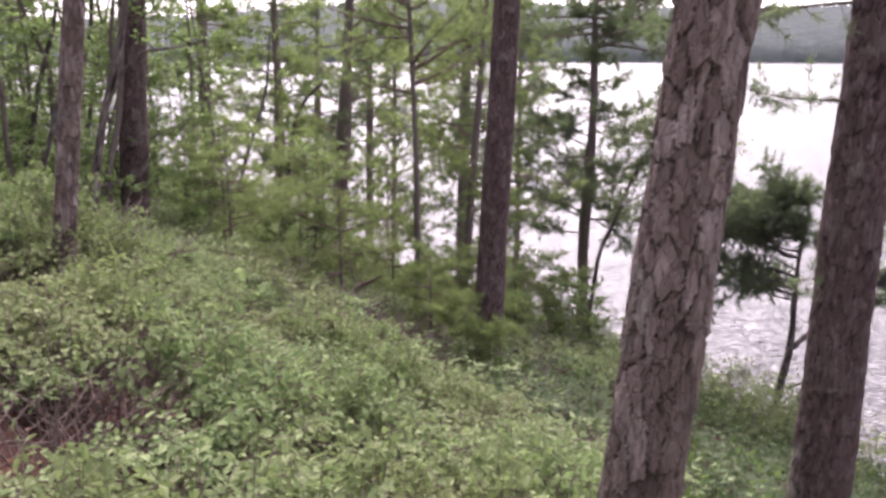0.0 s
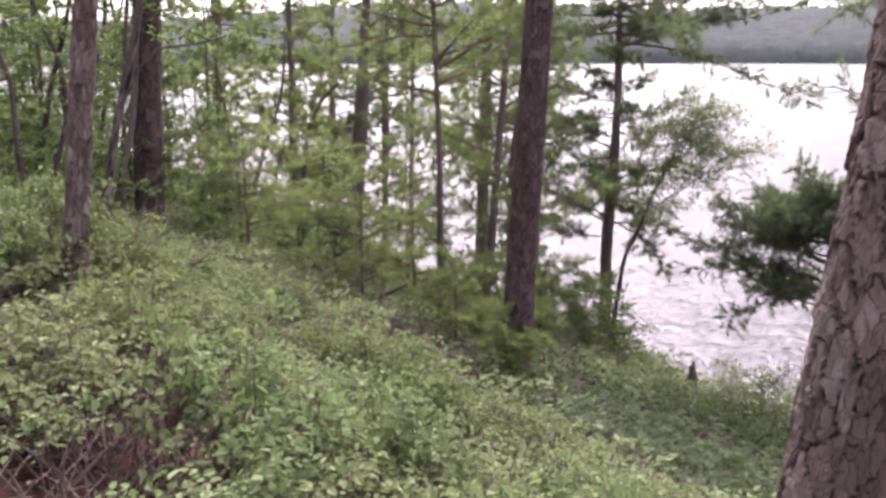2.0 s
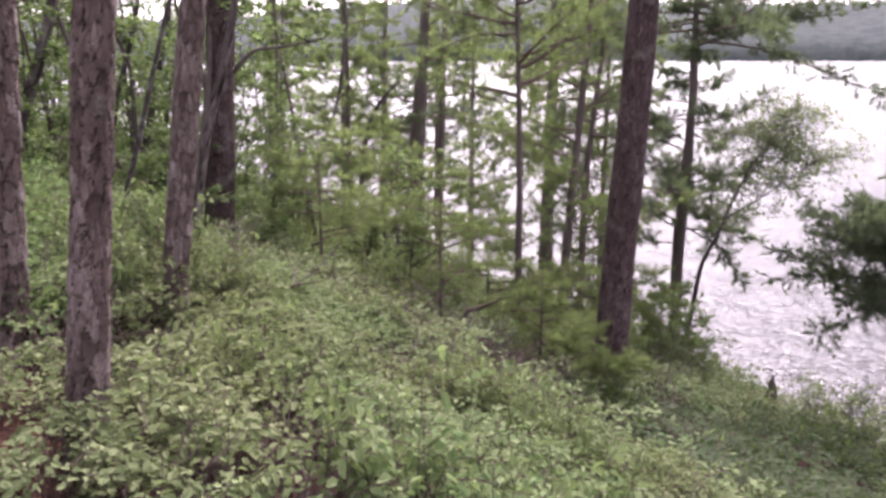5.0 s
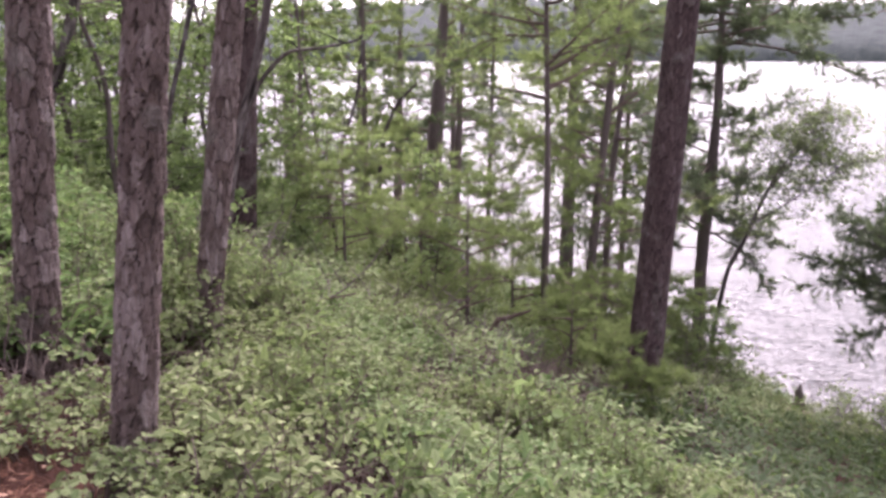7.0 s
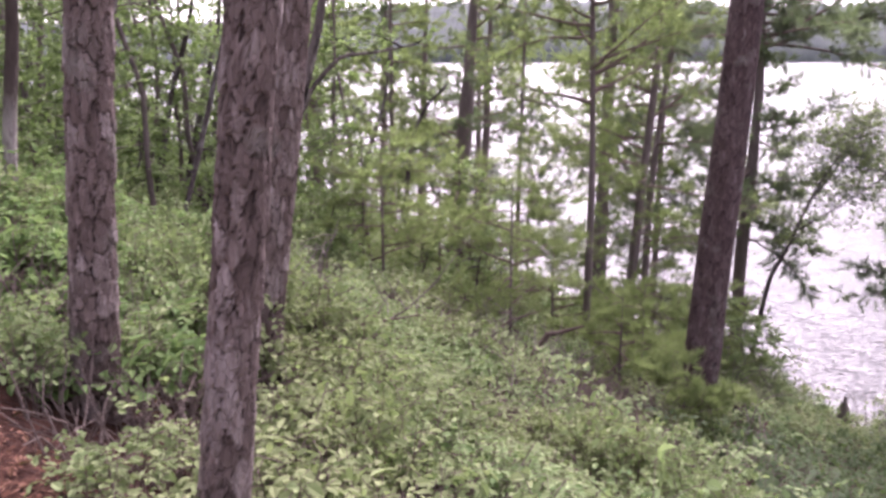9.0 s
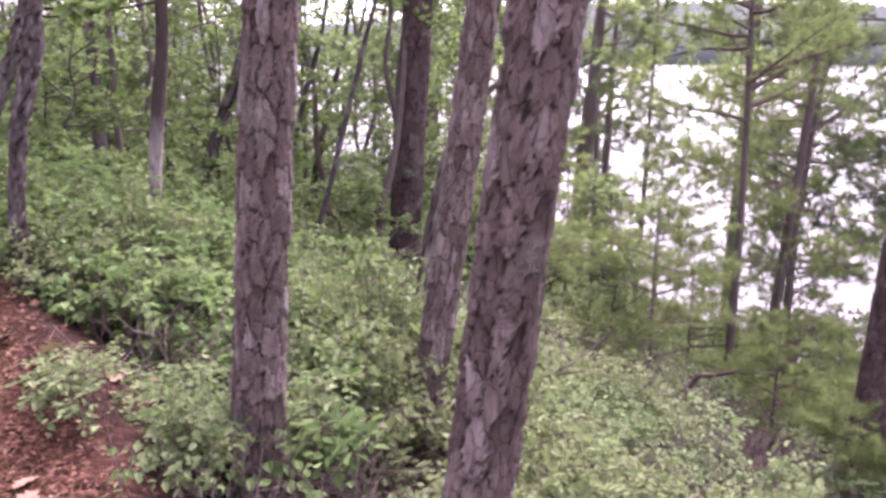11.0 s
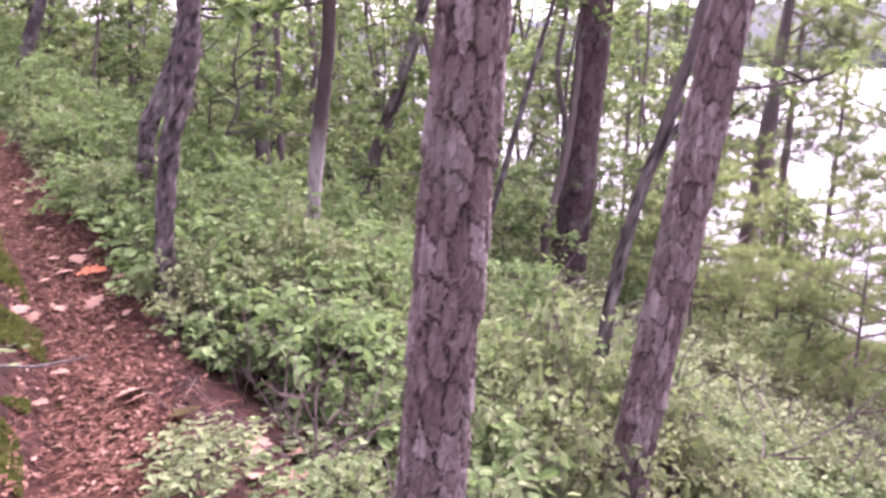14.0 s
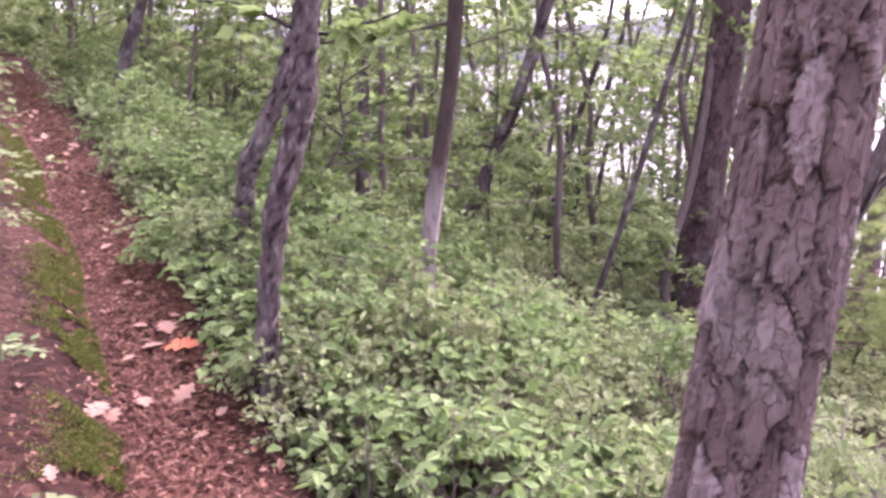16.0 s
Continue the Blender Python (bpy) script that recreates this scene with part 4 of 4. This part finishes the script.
# ---- shore: snag and bare brush ----
def snag(x, y):
    r = np.random.default_rng(31)
    z = float(ground_z(x, y))
    top = -5.74 - z
    tree = empty_at("broken_snag", (x, y, z))
    tagged(tree, "pointed broken grey tree snag at the shore", "snag")
    h = np.linspace(-0.3, top, 14)
    rad = 0.15 * np.clip(1 - (np.clip(h, 0, None) / top) ** 3, 0.05, 1)
    pts = np.stack([0.02 * np.sin(h * 3), 0.02 * np.cos(h * 2), h], -1)
    v, f = tube(pts, rad, 9)
    mesh_ob("trunk", v + r.normal(0, 0.012, v.shape), f, DEADWOOD, tree, "", True)
    for q in (0.5, 0.8, 1.05):
        mesh_ob("dead_branch", *tube(wander((0, 0, q), (math.cos(q * 9), math.sin(q * 9), 0.4), 0.35, 4, 0.2, r), np.linspace(0.02, 0.005, 5), 5), DEADWOOD, tree)


snag(5.65, 19.64)


def bare_brush(x, y, high, seed, label):
    r = np.random.default_rng(seed)
    z = float(ground_z(x, y))
    bush = empty_at("bare_bush", (x, y, z))
    tagged(bush, label, "bush")
    ch = []
    for _ in range(7):
        pts = wander((r.normal(0, 0.08), r.normal(0, 0.08), -0.1), (r.normal(0, 0.5), r.normal(0, 0.5), 1), high * r.uniform(0.7, 1.1), 6, 0.18, r)
        ch.append(tube(pts, np.linspace(0.014, 0.003, 7), 5))
        for j in (2, 3, 4, 5):
            ch.append(tube(wander(pts[j], (*r.normal(0, 1, 2), 0.6), high * 0.35, 4, 0.2, r), np.linspace(0.006, 0.002, 5), 4))
    mesh_ob("brushwood", *join(ch), DEADWOOD, bush)


bare_brush(6.35, 19.9, 1.3, 41, "leafless grey bush beside the shore snag")
bare_brush(1.9, 15.2, 1.6, 42, "leafless grey bush on the slope")
bare_brush(-1.0, 11.3, 1.0, 43, "leafless grey bush on the slope")
bare_brush(-1.6, 8.4, 0.8, 44, "leafless grey bush among green shrubs")


for k, (x_, y_) in enumerate([(-1.7, 11.9), (-0.6, 12.3), (-1.2, 10.5), (0.1, 10.9), (-2.2, 9.6), (-2.9, 7.6), (1.6, 12.6), (-4.0, 9.4)]):
    bare_brush(x_, y_, 0.85 + 0.08 * k, 50 + k, "leafless grey-brown brush among green shrubs")


def fallen_branch(name, pts, radii, label, twigs=(), mat=None):
    pts = np.array(pts, float)
    b = empty_at(name, pts[0])
    tagged(b, label, "branch")
    mesh_ob("limb", *tube(pts - pts[0], radii, 7), mat or DEADWOOD, b, "", True)
    if twigs:
        mesh_ob("twigs", *join([tube(np.array(t_) - pts[0], np.linspace(0.008, 0.003, len(t_)), 5) for t_ in twigs]), mat or DEADWOOD, b)
    return b


# ---- shrubs ----
def shrub_parts(r, high, wide, stems, sprays, size, six, woody=99, spray=0.17):
    """A berry shrub: arching stems with tiers of flat leafy sprays in their upper half."""
    wood, p_all, w_all, u_all = [], [], [], []
    n = 7
    flip = np.where(np.arange(n) % 2 == 0, 1.0, -1.0)[:, None]
    f = np.linspace(0.12, 1.0, n)[:, None]
    for q in range(stems):
        a = r.uniform(0, 2 * math.pi)
        out = wide * math.sqrt(r.uniform(0.0, 1))
        tip = np.array([math.cos(a) * out, math.sin(a) * out, high * r.uniform(0.55, 1.0) * (1 - 0.3 * (out / wide) ** 2)])
        root = np.array([math.cos(a) * out * 0.3, math.sin(a) * out * 0.3, -0.12])
        mid = (root + tip) / 2 + np.array([*r.normal(0, 0.03, 2), 0.07])
        if q < woody:
            wood.append(tube(np.array([root, mid, tip]), [0.0045, 0.0035, 0.0015], 3))
        for _ in range(sprays):
            at = mid + (tip - mid) * r.uniform(0.1, 1.0)
            b = a + r.normal(0, 1.2)
            sw = unit(np.array([math.cos(b), math.sin(b), r.normal(0.06, 0.22)]))
            tl = spray * r.uniform(0.6, 1.3)
            if q < woody:
                wood.append(tube(np.array([at, at + sw * tl * 0.5 + (0, 0, 0.01), at + sw * tl]), [0.002, 0.0018, 0.001], 3))
            p_all.append(at + sw * tl * f - np.array([0, 0, 0.10]) * tl * f ** 2 + r.normal(0, 0.014, (n, 3)))
            sd = unit(np.cross(sw, (0, 0, 1.0)))
            w_all.append(unit(sw * 0.6 + sd * flip * 0.7 + r.normal(0, 0.42, (n, 3)) - np.array([0, 0, 0.15])))
            u_all.append(unit(unit(np.array([0, 0, 1.0]) + r.normal(0, 0.26, 3)) + r.normal(0, 0.30, (n, 3))))
    p, w, up = np.concatenate(p_all), np.concatenate(w_all), np.concatenate(u_all)
    ln = size * r.uniform(0.55, 1.2, len(p))
    return join(wood), leaves(p, w, up, ln, ln * r.uniform(0.5, 0.68, len(p)), 0.14, six)


r8 = np.random.default_rng(21)
PROTOS = [shrub_parts(r8, r8.uniform(0.44, 0.60), r8.uniform(0.20, 0.30), 14, 4, 0.052, True) for _ in range(6)]
PROTOS_MID = [shrub_parts(r8, r8.uniform(0.44, 0.60), r8.uniform(0.22, 0.32), 12, 4, 0.060, False, 7) for _ in range(6)]
PROTOS_FAR = [shrub_parts(r8, r8.uniform(0.5, 0.75), r8.uniform(0.36, 0.48), 9, 2, 0.098, False, 4, 0.25) for _ in range(5)]


def scatter(n, s_range, e_range, gap, keep):
    """Places at least gap apart, on a hashed grid."""
    cells, out = {}, []
    for _ in range(n):
        s_, e_ = r8.uniform(*s_range), r8.uniform(*e_range)
        x_, y_ = from_trail(s_, e_)
        key = (int(x_ // gap), int(y_ // gap))
        if not keep(s_, e_, x_, y_):
            continue
        if any((x_ - a) ** 2 + (y_ - b) ** 2 < gap * gap for i in (-1, 0, 1) for j in (-1, 0, 1) for a, b in cells.get((key[0] + i, key[1] + j), ())):
            continue
        cells.setdefault(key, []).append((x_, y_))
        out.append((s_, e_, float(x_), float(y_)))
    return out


DIEBACK = [(4.5, 1.65, 0.48), (4.35, 1.2, 0.36), (3.75, 1.05, 0.32), (5.0, 1.85, 0.36), (5.7, 1.85, 0.36), (6.3, 1.85, 0.3), (3.6, 0.6, 0.4), (5.5, 0.6, 0.36), (6.05, 1.05, 0.42),
           (8.4, 6.1, 0.7), (8.9, 7.4, 0.8), (7.5, 6.0, 0.6), (7.4, 4.9, 0.55), (8.7, 5.2, 0.5), (9.4, 8.2, 0.7), (6.9, 3.6, 0.45), (10.2, 4.3, 0.5), (9.0, 3.2, 0.4)]


def bare(x_, y_):
    """Low where the shrubs have died back."""
    s_, e_ = edge_of(x_, y_)
    ragged = 1 + 0.5 * noise.noise((x_ * 4.0, y_ * 4.0, 6.0))
    if any((s_ - a) ** 2 + (e_ - b) ** 2 < (c * ragged) ** 2 for a, b, c in DIEBACK):
        return -1.0
    return 0.12 + noise.noise((x_ * 0.75, y_ * 0.75, 3.0)) + 0.45 * noise.noise((x_ * 3.1, y_ * 3.1, 8.0))


def not_on_trail(s_, e_, x_, y_):
    if -0.70 < e_ < (0.32 if s_ < 7.2 else 0.40) + 0.07 * math.sin(s_ * 3.7):
        return False
    if ((s_ - 7.05) / 0.42) ** 2 + ((e_ - 0.52) / 0.28) ** 2 < 1:
        return False
    if 3.2 < s_ < 6.3 and 0 < e_ < (0.8 if s_ < 6.3 else 0.62) and noise.noise((x_ * 3.1, y_ * 3.1, 2.0)) < -0.08:
        return False
    return bare(x_, y_) > -0.06 or e_ > 9 or (s_ > 6.8 and e_ < 2)


def clump(x_, y_):
    """How tall the shrubs grow at a place."""
    down = np.interp(edge_of(x_, y_)[1], [-0.5, 0.3, 2.5, 5.0, 8.0, 12, 20], [0.5, 1.0, 1.0, 0.70, 0.66, 0.85, 0.95]) if -0.632 * x_ + 0.775 * y_ < 13 else 1.0
    return down * (1.08 + 1.1 * noise.noise((x_ * 0.8, y_ * 0.8, 5.0)) + 0.5 * noise.noise((x_ * 2.2, y_ * 2.2, 1.0))) * r8.uniform(0.8, 1.2)


near = scatter(9000, (1.0, 12), (0.22, 5.5), 0.25, not_on_trail)
near.sort(key=lambda q: (q[2] + 3.0) ** 2 + (q[3] - 5.0) ** 2)
protos = []
for wood, green in PROTOS:
    e = empty_at("huckleberry_shrub", (0, 0, 0))
    tagged(e, "low huckleberry shrub with small light green leaves", "shrub", group="shrubs on the slope")
    mesh_ob("twig", *wood, TWIG, e)
    mesh_ob("foliage", *green, BERRY_LEAF, e, "small light green leaves")
    protos.append(e)
used = set()
for k, (s_, e_, x_, y_) in enumerate(near[:300]):
    i = k % len(protos)
    high = clump(x_, y_) * (0.6 if e_ < 0.5 else 0.8 if e_ < 0.8 else 1.0)
    slim = 0.72 if e_ < 0.75 else 1.0
    m = pose(x_, y_, float(ground_z(x_, y_)), r8.normal(0, 5), r8.normal(0, 5), r8.uniform(0, 360)) @ Matrix.Diagonal((slim, slim, high, 1))
    if i not in used:
        used.add(i)
        protos[i].matrix_world = m
        continue
    c = copy_thing(protos[i], m)
    c.scale = (slim, slim, high)


def joined_shrubs(name, places, sources, label, leaf_mat=BERRY_LEAF):
    wood, green = [], []
    for k, (s_, e_, x_, y_) in enumerate(places):
        (wv, wf), (gv, gf) = sources[k % len(sources)]
        a, hi_ = r8.uniform(0, 2 * math.pi), clump(x_, y_)
        rot = np.array([[math.cos(a), -math.sin(a), 0], [math.sin(a), math.cos(a), 0], [0, 0, hi_]])
        off = np.array([x_, y_, float(ground_z(x_, y_))])
        wood.append((wv @ rot.T + off, wf))
        green.append((gv @ rot.T + off, gf))
    e = empty_at(name, (0, 0, 0))
    tagged(e, label, "shrubs", kind="stuff")
    a = mesh_ob("stems", *join(wood), TWIG, e)
    b = mesh_ob("foliage", *join(green), leaf_mat, e)
    tagged(a, kind="stuff"), tagged(b, kind="stuff")


joined_shrubs("undergrowth", near[300:], PROTOS_MID, "dense low huckleberry undergrowth covering the slope")
far_a = scatter(5000, (-4, 1.0), (0.5, 6), 0.34, not_on_trail)
far_b = scatter(24000, (-3, 26), (5.4, 20), 0.40, lambda s_, e_, x_, y_: float(ground_z(x_, y_)) > WATER_Z - 0.1 and bare(x_, y_) > -0.9)
far_c = scatter(9000, (11.8, 30), (0.7, 5.5), 0.45, not_on_trail)
far_d = scatter(7000, (-5, 26), (-7, -0.6), 0.43, lambda s_, e_, x_, y_: e_ < (-0.62 if s_ < 7.0 else -0.70))
far_e = scatter(9000, (26, 64), (-7, 24), 1.0, lambda s_, e_, x_, y_: float(ground_z(x_, y_)) > WATER_Z - 0.1)
# shrubs on the shaded lower slope get the leaf with painted-in shade
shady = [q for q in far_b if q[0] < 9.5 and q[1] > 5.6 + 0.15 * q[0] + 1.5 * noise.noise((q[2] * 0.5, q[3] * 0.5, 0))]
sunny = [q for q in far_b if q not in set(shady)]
joined_shrubs("shaded_thicket", shady, PROTOS_FAR, "dark green shrub thicket above the shore, shade painted in", SHADED_LEAF)
joined_shrubs("bank_undergrowth", [q for q in far_d if q[0] < 10], PROTOS_MID, "small green plants on the uphill bank")
joined_shrubs("distant_undergrowth", far_a + sunny + far_c + [q for q in far_d if q[0] >= 10], PROTOS_FAR, "dense green shrub cover farther down the slope")
PROTOS_WIDE = [shrub_parts(r8, r8.uniform(0.9, 1.3), r8.uniform(0.8, 1.0), 12, 3, 0.2, False, 3, 0.4) for _ in range(4)]
joined_shrubs("far_thicket", far_e, PROTOS_WIDE, "green thicket deep in the wood")

BUSHES = [(8.9, 0.75, 0.8), (9.6, 1.0, 1.0), (9.9, 0.6, 0.75), (10.6, 0.8, 1.0), (10.4, 1.6, 1.1), (11.4, 0.7, 1.0), (11.6, 1.5, 1.2), (12.3, 0.9, 1.1), (12.7, 2.0, 1.3), (13.2, 0.8, 1.2),
                   (9.0, 1.7, 0.9), (9.7, 2.4, 1.0), (11.0, 2.6, 1.2), (14.2, 0.9, 1.3), (14.6, 2.0, 1.4), (15.6, 1.0, 1.4), (8.4, 2.6, 0.8), (16.8, 0.9, 1.5), (17.8, 1.2, 1.5), (12.2, 3.4, 1.2), (10.2, 3.6, 1.0), (7.75, 0.75, 0.62), (8.1, 1.0, 0.75), (8.5, 0.6, 0.7), (8.6, 1.4, 0.8), (9.3, 0.55, 0.7), (9.3, 1.4, 0.85), (7.5, 1.15, 0.6), (7.9, 1.7, 0.7), (10.2, 1.15, 0.9), (10.9, 1.3, 1.0), (7.0, 1.25, 0.55), (6.3, 0.85, 0.5)]
for s_, e_, h_ in BUSHES:
    x_, y_ = (float(q) for q in from_trail(s_, e_))
    b_ = empty_at("leafy_bush", (x_, y_, float(ground_z(x_, y_))))
    tagged(b_, "green leafy bush beside the needle trail", "bush")
    wood, green = shrub_parts(r8, h_ * 0.95, 0.40, 17, 6, 0.068, True, 99, 0.20)
    mesh_ob("twig", *wood, TWIG, b_)
    mesh_ob("foliage", *green, SHRUB_LEAF, b_, "layered light green leaves")


def dead_brush(places):
    """Leafless twigs where the shrubs have died back."""
    r = np.random.default_rng(91)
    ch = []
    for s_, e_, x_, y_ in places:
        z = float(ground_z(x_, y_))
        for _ in range(12):
            pts = wander((x_ + r.normal(0, 0.13), y_ + r.normal(0, 0.1), z - 0.05), (r.normal(0, 0.7), r.normal(0, 0.7), 1), r.uniform(0.28, 0.6), 4, 0.25, r)
            ch.append(tube(pts, np.linspace(0.006, 0.0025, 5), 4))
            ch.append(tube(wander(pts[2], (*r.normal(0, 1, 2), 0.5), 0.18, 2, 0.2, r), [0.003, 0.0025, 0.002], 3))
    ob = mesh_ob("dead_brush", *join(ch), BRUSH)
    tagged(ob, "tangled leafless brown twigs in gaps between shrubs", "brush", kind="stuff")


gaps = scatter(9000, (0, 14), (0.5, 9), 0.2, lambda s_, e_, x_, y_: bare(x_, y_) < -0.02)
dead_brush(gaps)

# ---- trail litter ----
def oak_leaf_mesh(r, size):
    """A curled, lobed dead oak leaf."""
    n = 15
    t = np.linspace(0, 1, n)
    half = size * 0.30 * np.sin(math.pi * np.clip(t, 0.02, 0.98)) ** 0.7 * (1 + 0.38 * np.cos(t * 2 * math.pi * 3.5))
    z = size * 0.05 * np.sin(t * 3)
    curl = r.uniform(0.0, 0.25)
    mid = np.stack([(t - 0.5) * size, 0 * t, z], -1)
    lft = mid + np.stack([0 * t, half, curl * half], -1)
    rgt = mid + np.stack([0 * t, -half, curl * half * r.uniform(0.2, 1)], -1)
    v = np.concatenate([lft, mid, rgt])
    i = np.arange(n - 1)
    return v, np.concatenate([np.stack([i, i + 1, n + i + 1, n + i], -1), np.stack([n + i, n + i + 1, 2 * n + i + 1, 2 * n + i], -1)])[:, ::-1]


r9 = np.random.default_rng(77)
LEAF_MESHES = []
for k in range(5):
    ob = mesh_ob("fallen_leaf", *oak_leaf_mesh(r9, 0.12), DEAD_LEAF)
    tagged(ob, "curled pale brown dead oak leaf on trail", "leaf", group="dead leaves on the trail")
    LEAF_MESHES.append(ob)
SPOTS = [(-4.75, 5.41), (-4.70, 5.36), (-4.62, 6.13), (-5.61, 5.64), (-5.63, 5.87), (-5.75, 6.20), (-6.10, 6.42), (-5.55, 6.0), (-4.45, 5.35), (-6.0, 6.25)]
for s_, e_ in ((6.7, 0.45), (6.85, 0.62), (6.95, 0.5), (6.6, 0.6), (7.05, 0.66)):
    SPOTS.append(tuple(float(q) for q in from_trail(s_, e_)))
for k in range(96):
    s_, e_ = r9.uniform(3.5, 15), r9.normal(0.02, 0.16)
    if k > 76:
        e_ = r9.uniform(-1.3, -0.3)
    SPOTS.append(tuple(float(q) for q in from_trail(s_, np.clip(e_, -1.4, 0.9))))
for k, (x_, y_) in enumerate(SPOTS):
    big = r9.uniform(0.85, 1.25) if k < 15 else r9.uniform(0.4, 0.95)
    m = pose(x_, y_, float(ground_z(x_, y_)) + 0.03, r9.normal(0, 14), r9.normal(0, 14), r9.uniform(0, 360))
    ob = LEAF_MESHES[k] if k < 5 else LEAF_MESHES[k % 5].copy()
    if k >= 5:
        scene.collection.objects.link(ob)
    ob.matrix_world = m
    ob.scale = (big, big, big)
bright = mesh_ob("orange_leaf", *oak_leaf_mesh(r9, 0.19), ORANGE_LEAF)
tagged(bright, "bright orange dead leaf lying on the trail", "leaf")
bright.matrix_world = pose(-5.91, 6.32, float(ground_z(-5.91, 6.32)) + 0.02, 8, -6, 20)

# loose needles and chips
n_lit = 80000
s_l, e_l = 2.0 + 20 * r9.uniform(0, 1, n_lit) ** 1.5, np.where(r9.uniform(0, 1, n_lit) < 0.72, np.clip(r9.normal(0.0, 0.16, n_lit), -0.3, 0.6), r9.uniform(-1.9, -0.3, n_lit))
x_l, y_l = from_trail(s_l, e_l)
p_l = np.stack([x_l, y_l, ground_z(x_l, y_l) + 0.012 + r9.uniform(0, 0.012, n_lit)], -1)
w_l = unit(np.stack([r9.normal(0, 1, n_lit), r9.normal(0, 1, n_lit), r9.normal(0, 0.15, n_lit)], -1))
u_l = unit(np.array([0, 0, 1.0]) + r9.normal(0, 0.3, (n_lit, 3)))
ln_l = np.where(r9.uniform(0, 1, n_lit) < 0.88, r9.uniform(0.03, 0.08, n_lit), r9.uniform(0.012, 0.035, n_lit))
wd_l = np.where(ln_l > 0.035, 0.004, ln_l * 0.6)
lit = mesh_ob("needle_litter", *leaves(p_l, w_l, u_l, ln_l, wd_l, 0, False), LITTER)
tagged(lit, "loose reddish pine needles and bark chips on trail", "litter", kind="stuff")

# small broken leaves on the trail and its bank
n_b = 9000
s_b = 2.5 + 17 * r9.uniform(0, 1, n_b) ** 1.3
e_b = np.where(r9.uniform(0, 1, n_b) < 0.62, r9.normal(0.0, 0.15, n_b), r9.uniform(-2.0, 1.3, n_b))
x_b, y_b = from_trail(s_b, e_b)
p_b = np.stack([x_b, y_b, ground_z(x_b, y_b) + 0.016], -1)
w_b = unit(np.stack([r9.normal(0, 1, n_b), r9.normal(0, 1, n_b), r9.normal(0, 0.25, n_b)], -1))
u_b = unit(np.array([0, 0, 1.0]) + r9.normal(0, 0.3, (n_b, 3)))
ln_b = 0.012 + 0.04 * r9.uniform(0, 1, n_b) ** 2
bits = mesh_ob("leaf_litter", *leaves(p_b, w_b, u_b, ln_b, ln_b * r9.uniform(0.2, 0.7, n_b), 0.3, True), BROKEN_LEAF)
tagged(bits, "small broken dead leaves scattered along the trail", "litter", kind="stuff")

# moss along the bank
n_m = 150000
s_m = r9.uniform(2.5, 13, n_m)
e_m = -0.24 - np.abs(r9.normal(0, 0.10, n_m)) - 0.03 * np.sin(s_m * 3)
x_m, y_m = from_trail(s_m, e_m)
keep = np.array([noise.noise((a * 1.7, b * 1.7, 9.0)) + 0.7 * noise.noise((a * 7, b * 7, 4.0)) > -0.12 for a, b in zip(x_m, y_m)])
x_m, y_m = x_m[keep], y_m[keep]
n_m = len(x_m)
p_m = np.stack([x_m, y_m, ground_z(x_m, y_m) + 0.004 + 0.035 * np.clip([noise.noise((a * 9, b * 9, 4.0)) + 0.3 for a, b in zip(x_m, y_m)], 0, 1)], -1)
w_m = unit(np.stack([r9.normal(0, 1.2, n_m), r9.normal(0, 1.2, n_m), np.ones(n_m)], -1))
moss = mesh_ob("moss", *leaves(p_m, w_m, r9.normal(0, 1, (n_m, 3)), r9.uniform(0.008, 0.018, n_m), np.full(n_m, 0.009), 0, False), MOSS)
tagged(moss, "yellow-green moss along the trail bank", "moss", kind="stuff")

fallen_branch("fallen_branch", [(-1.45, 11.5, float(ground_z(-1.45, 11.5)) + 0.1), (-1.39, 11.5, -1.9), (-1.22, 11.45, -1.62), (-1.1, 11.3, -1.55), (-0.85, 10.95, -1.34)], [0.03, 0.035, 0.035, 0.03, 0.015], "bent dead branch propped on the shrubs", mat=TWIG)
fallen_branch("fallen_branch", [(-2.29, 11.76, float(ground_z(-2.29, 11.76)) + 0.05), (-2.04, 11.86, -1.87), (-1.7, 11.92, -1.62), (-1.31, 11.95, -1.49)], [0.022, 0.02, 0.016, 0.008], "arching dead branch standing out of the shrubs", [[(-1.7, 11.92, -1.62), (-1.6, 11.9, -1.5), (-1.55, 11.9, -1.38)]], TWIG)
fallen_branch("fallen_branch", [(-1.55, 10.4, float(ground_z(-1.55, 10.4)) + 0.05), (-1.29, 10.5, -1.85), (-1.03, 10.57, -1.7), (-0.71, 10.62, -1.57)], [0.018, 0.016, 0.013, 0.006], "arching dead branch standing out of the shrubs", mat=TWIG)
fallen_branch("fallen_branch", [(-3.05, 7.3, float(ground_z(-3.05, 7.3)) + 0.1), (-2.7, 7.45, float(ground_z(-2.7, 7.45)) + 0.5), (-2.3, 7.5, float(ground_z(-2.3, 7.5)) + 0.75)], [0.016, 0.013, 0.006], "thin dead branch leaning in the shrubs", mat=TWIG)
zq = float(ground_z(-4.95, 5.0))
fallen_branch("fallen_branch", [(-5.3, 5.06, zq + 0.10), (-5.16, 5.13, zq + 0.05), (-5.03, 5.22, zq + 0.035), (-4.93, 5.29, zq + 0.05), (-4.84, 5.30, zq + 0.08)], [0.008, 0.007, 0.006, 0.005, 0.003], "thin pale stick lying on the trail bank", mat=BARK_PALE)
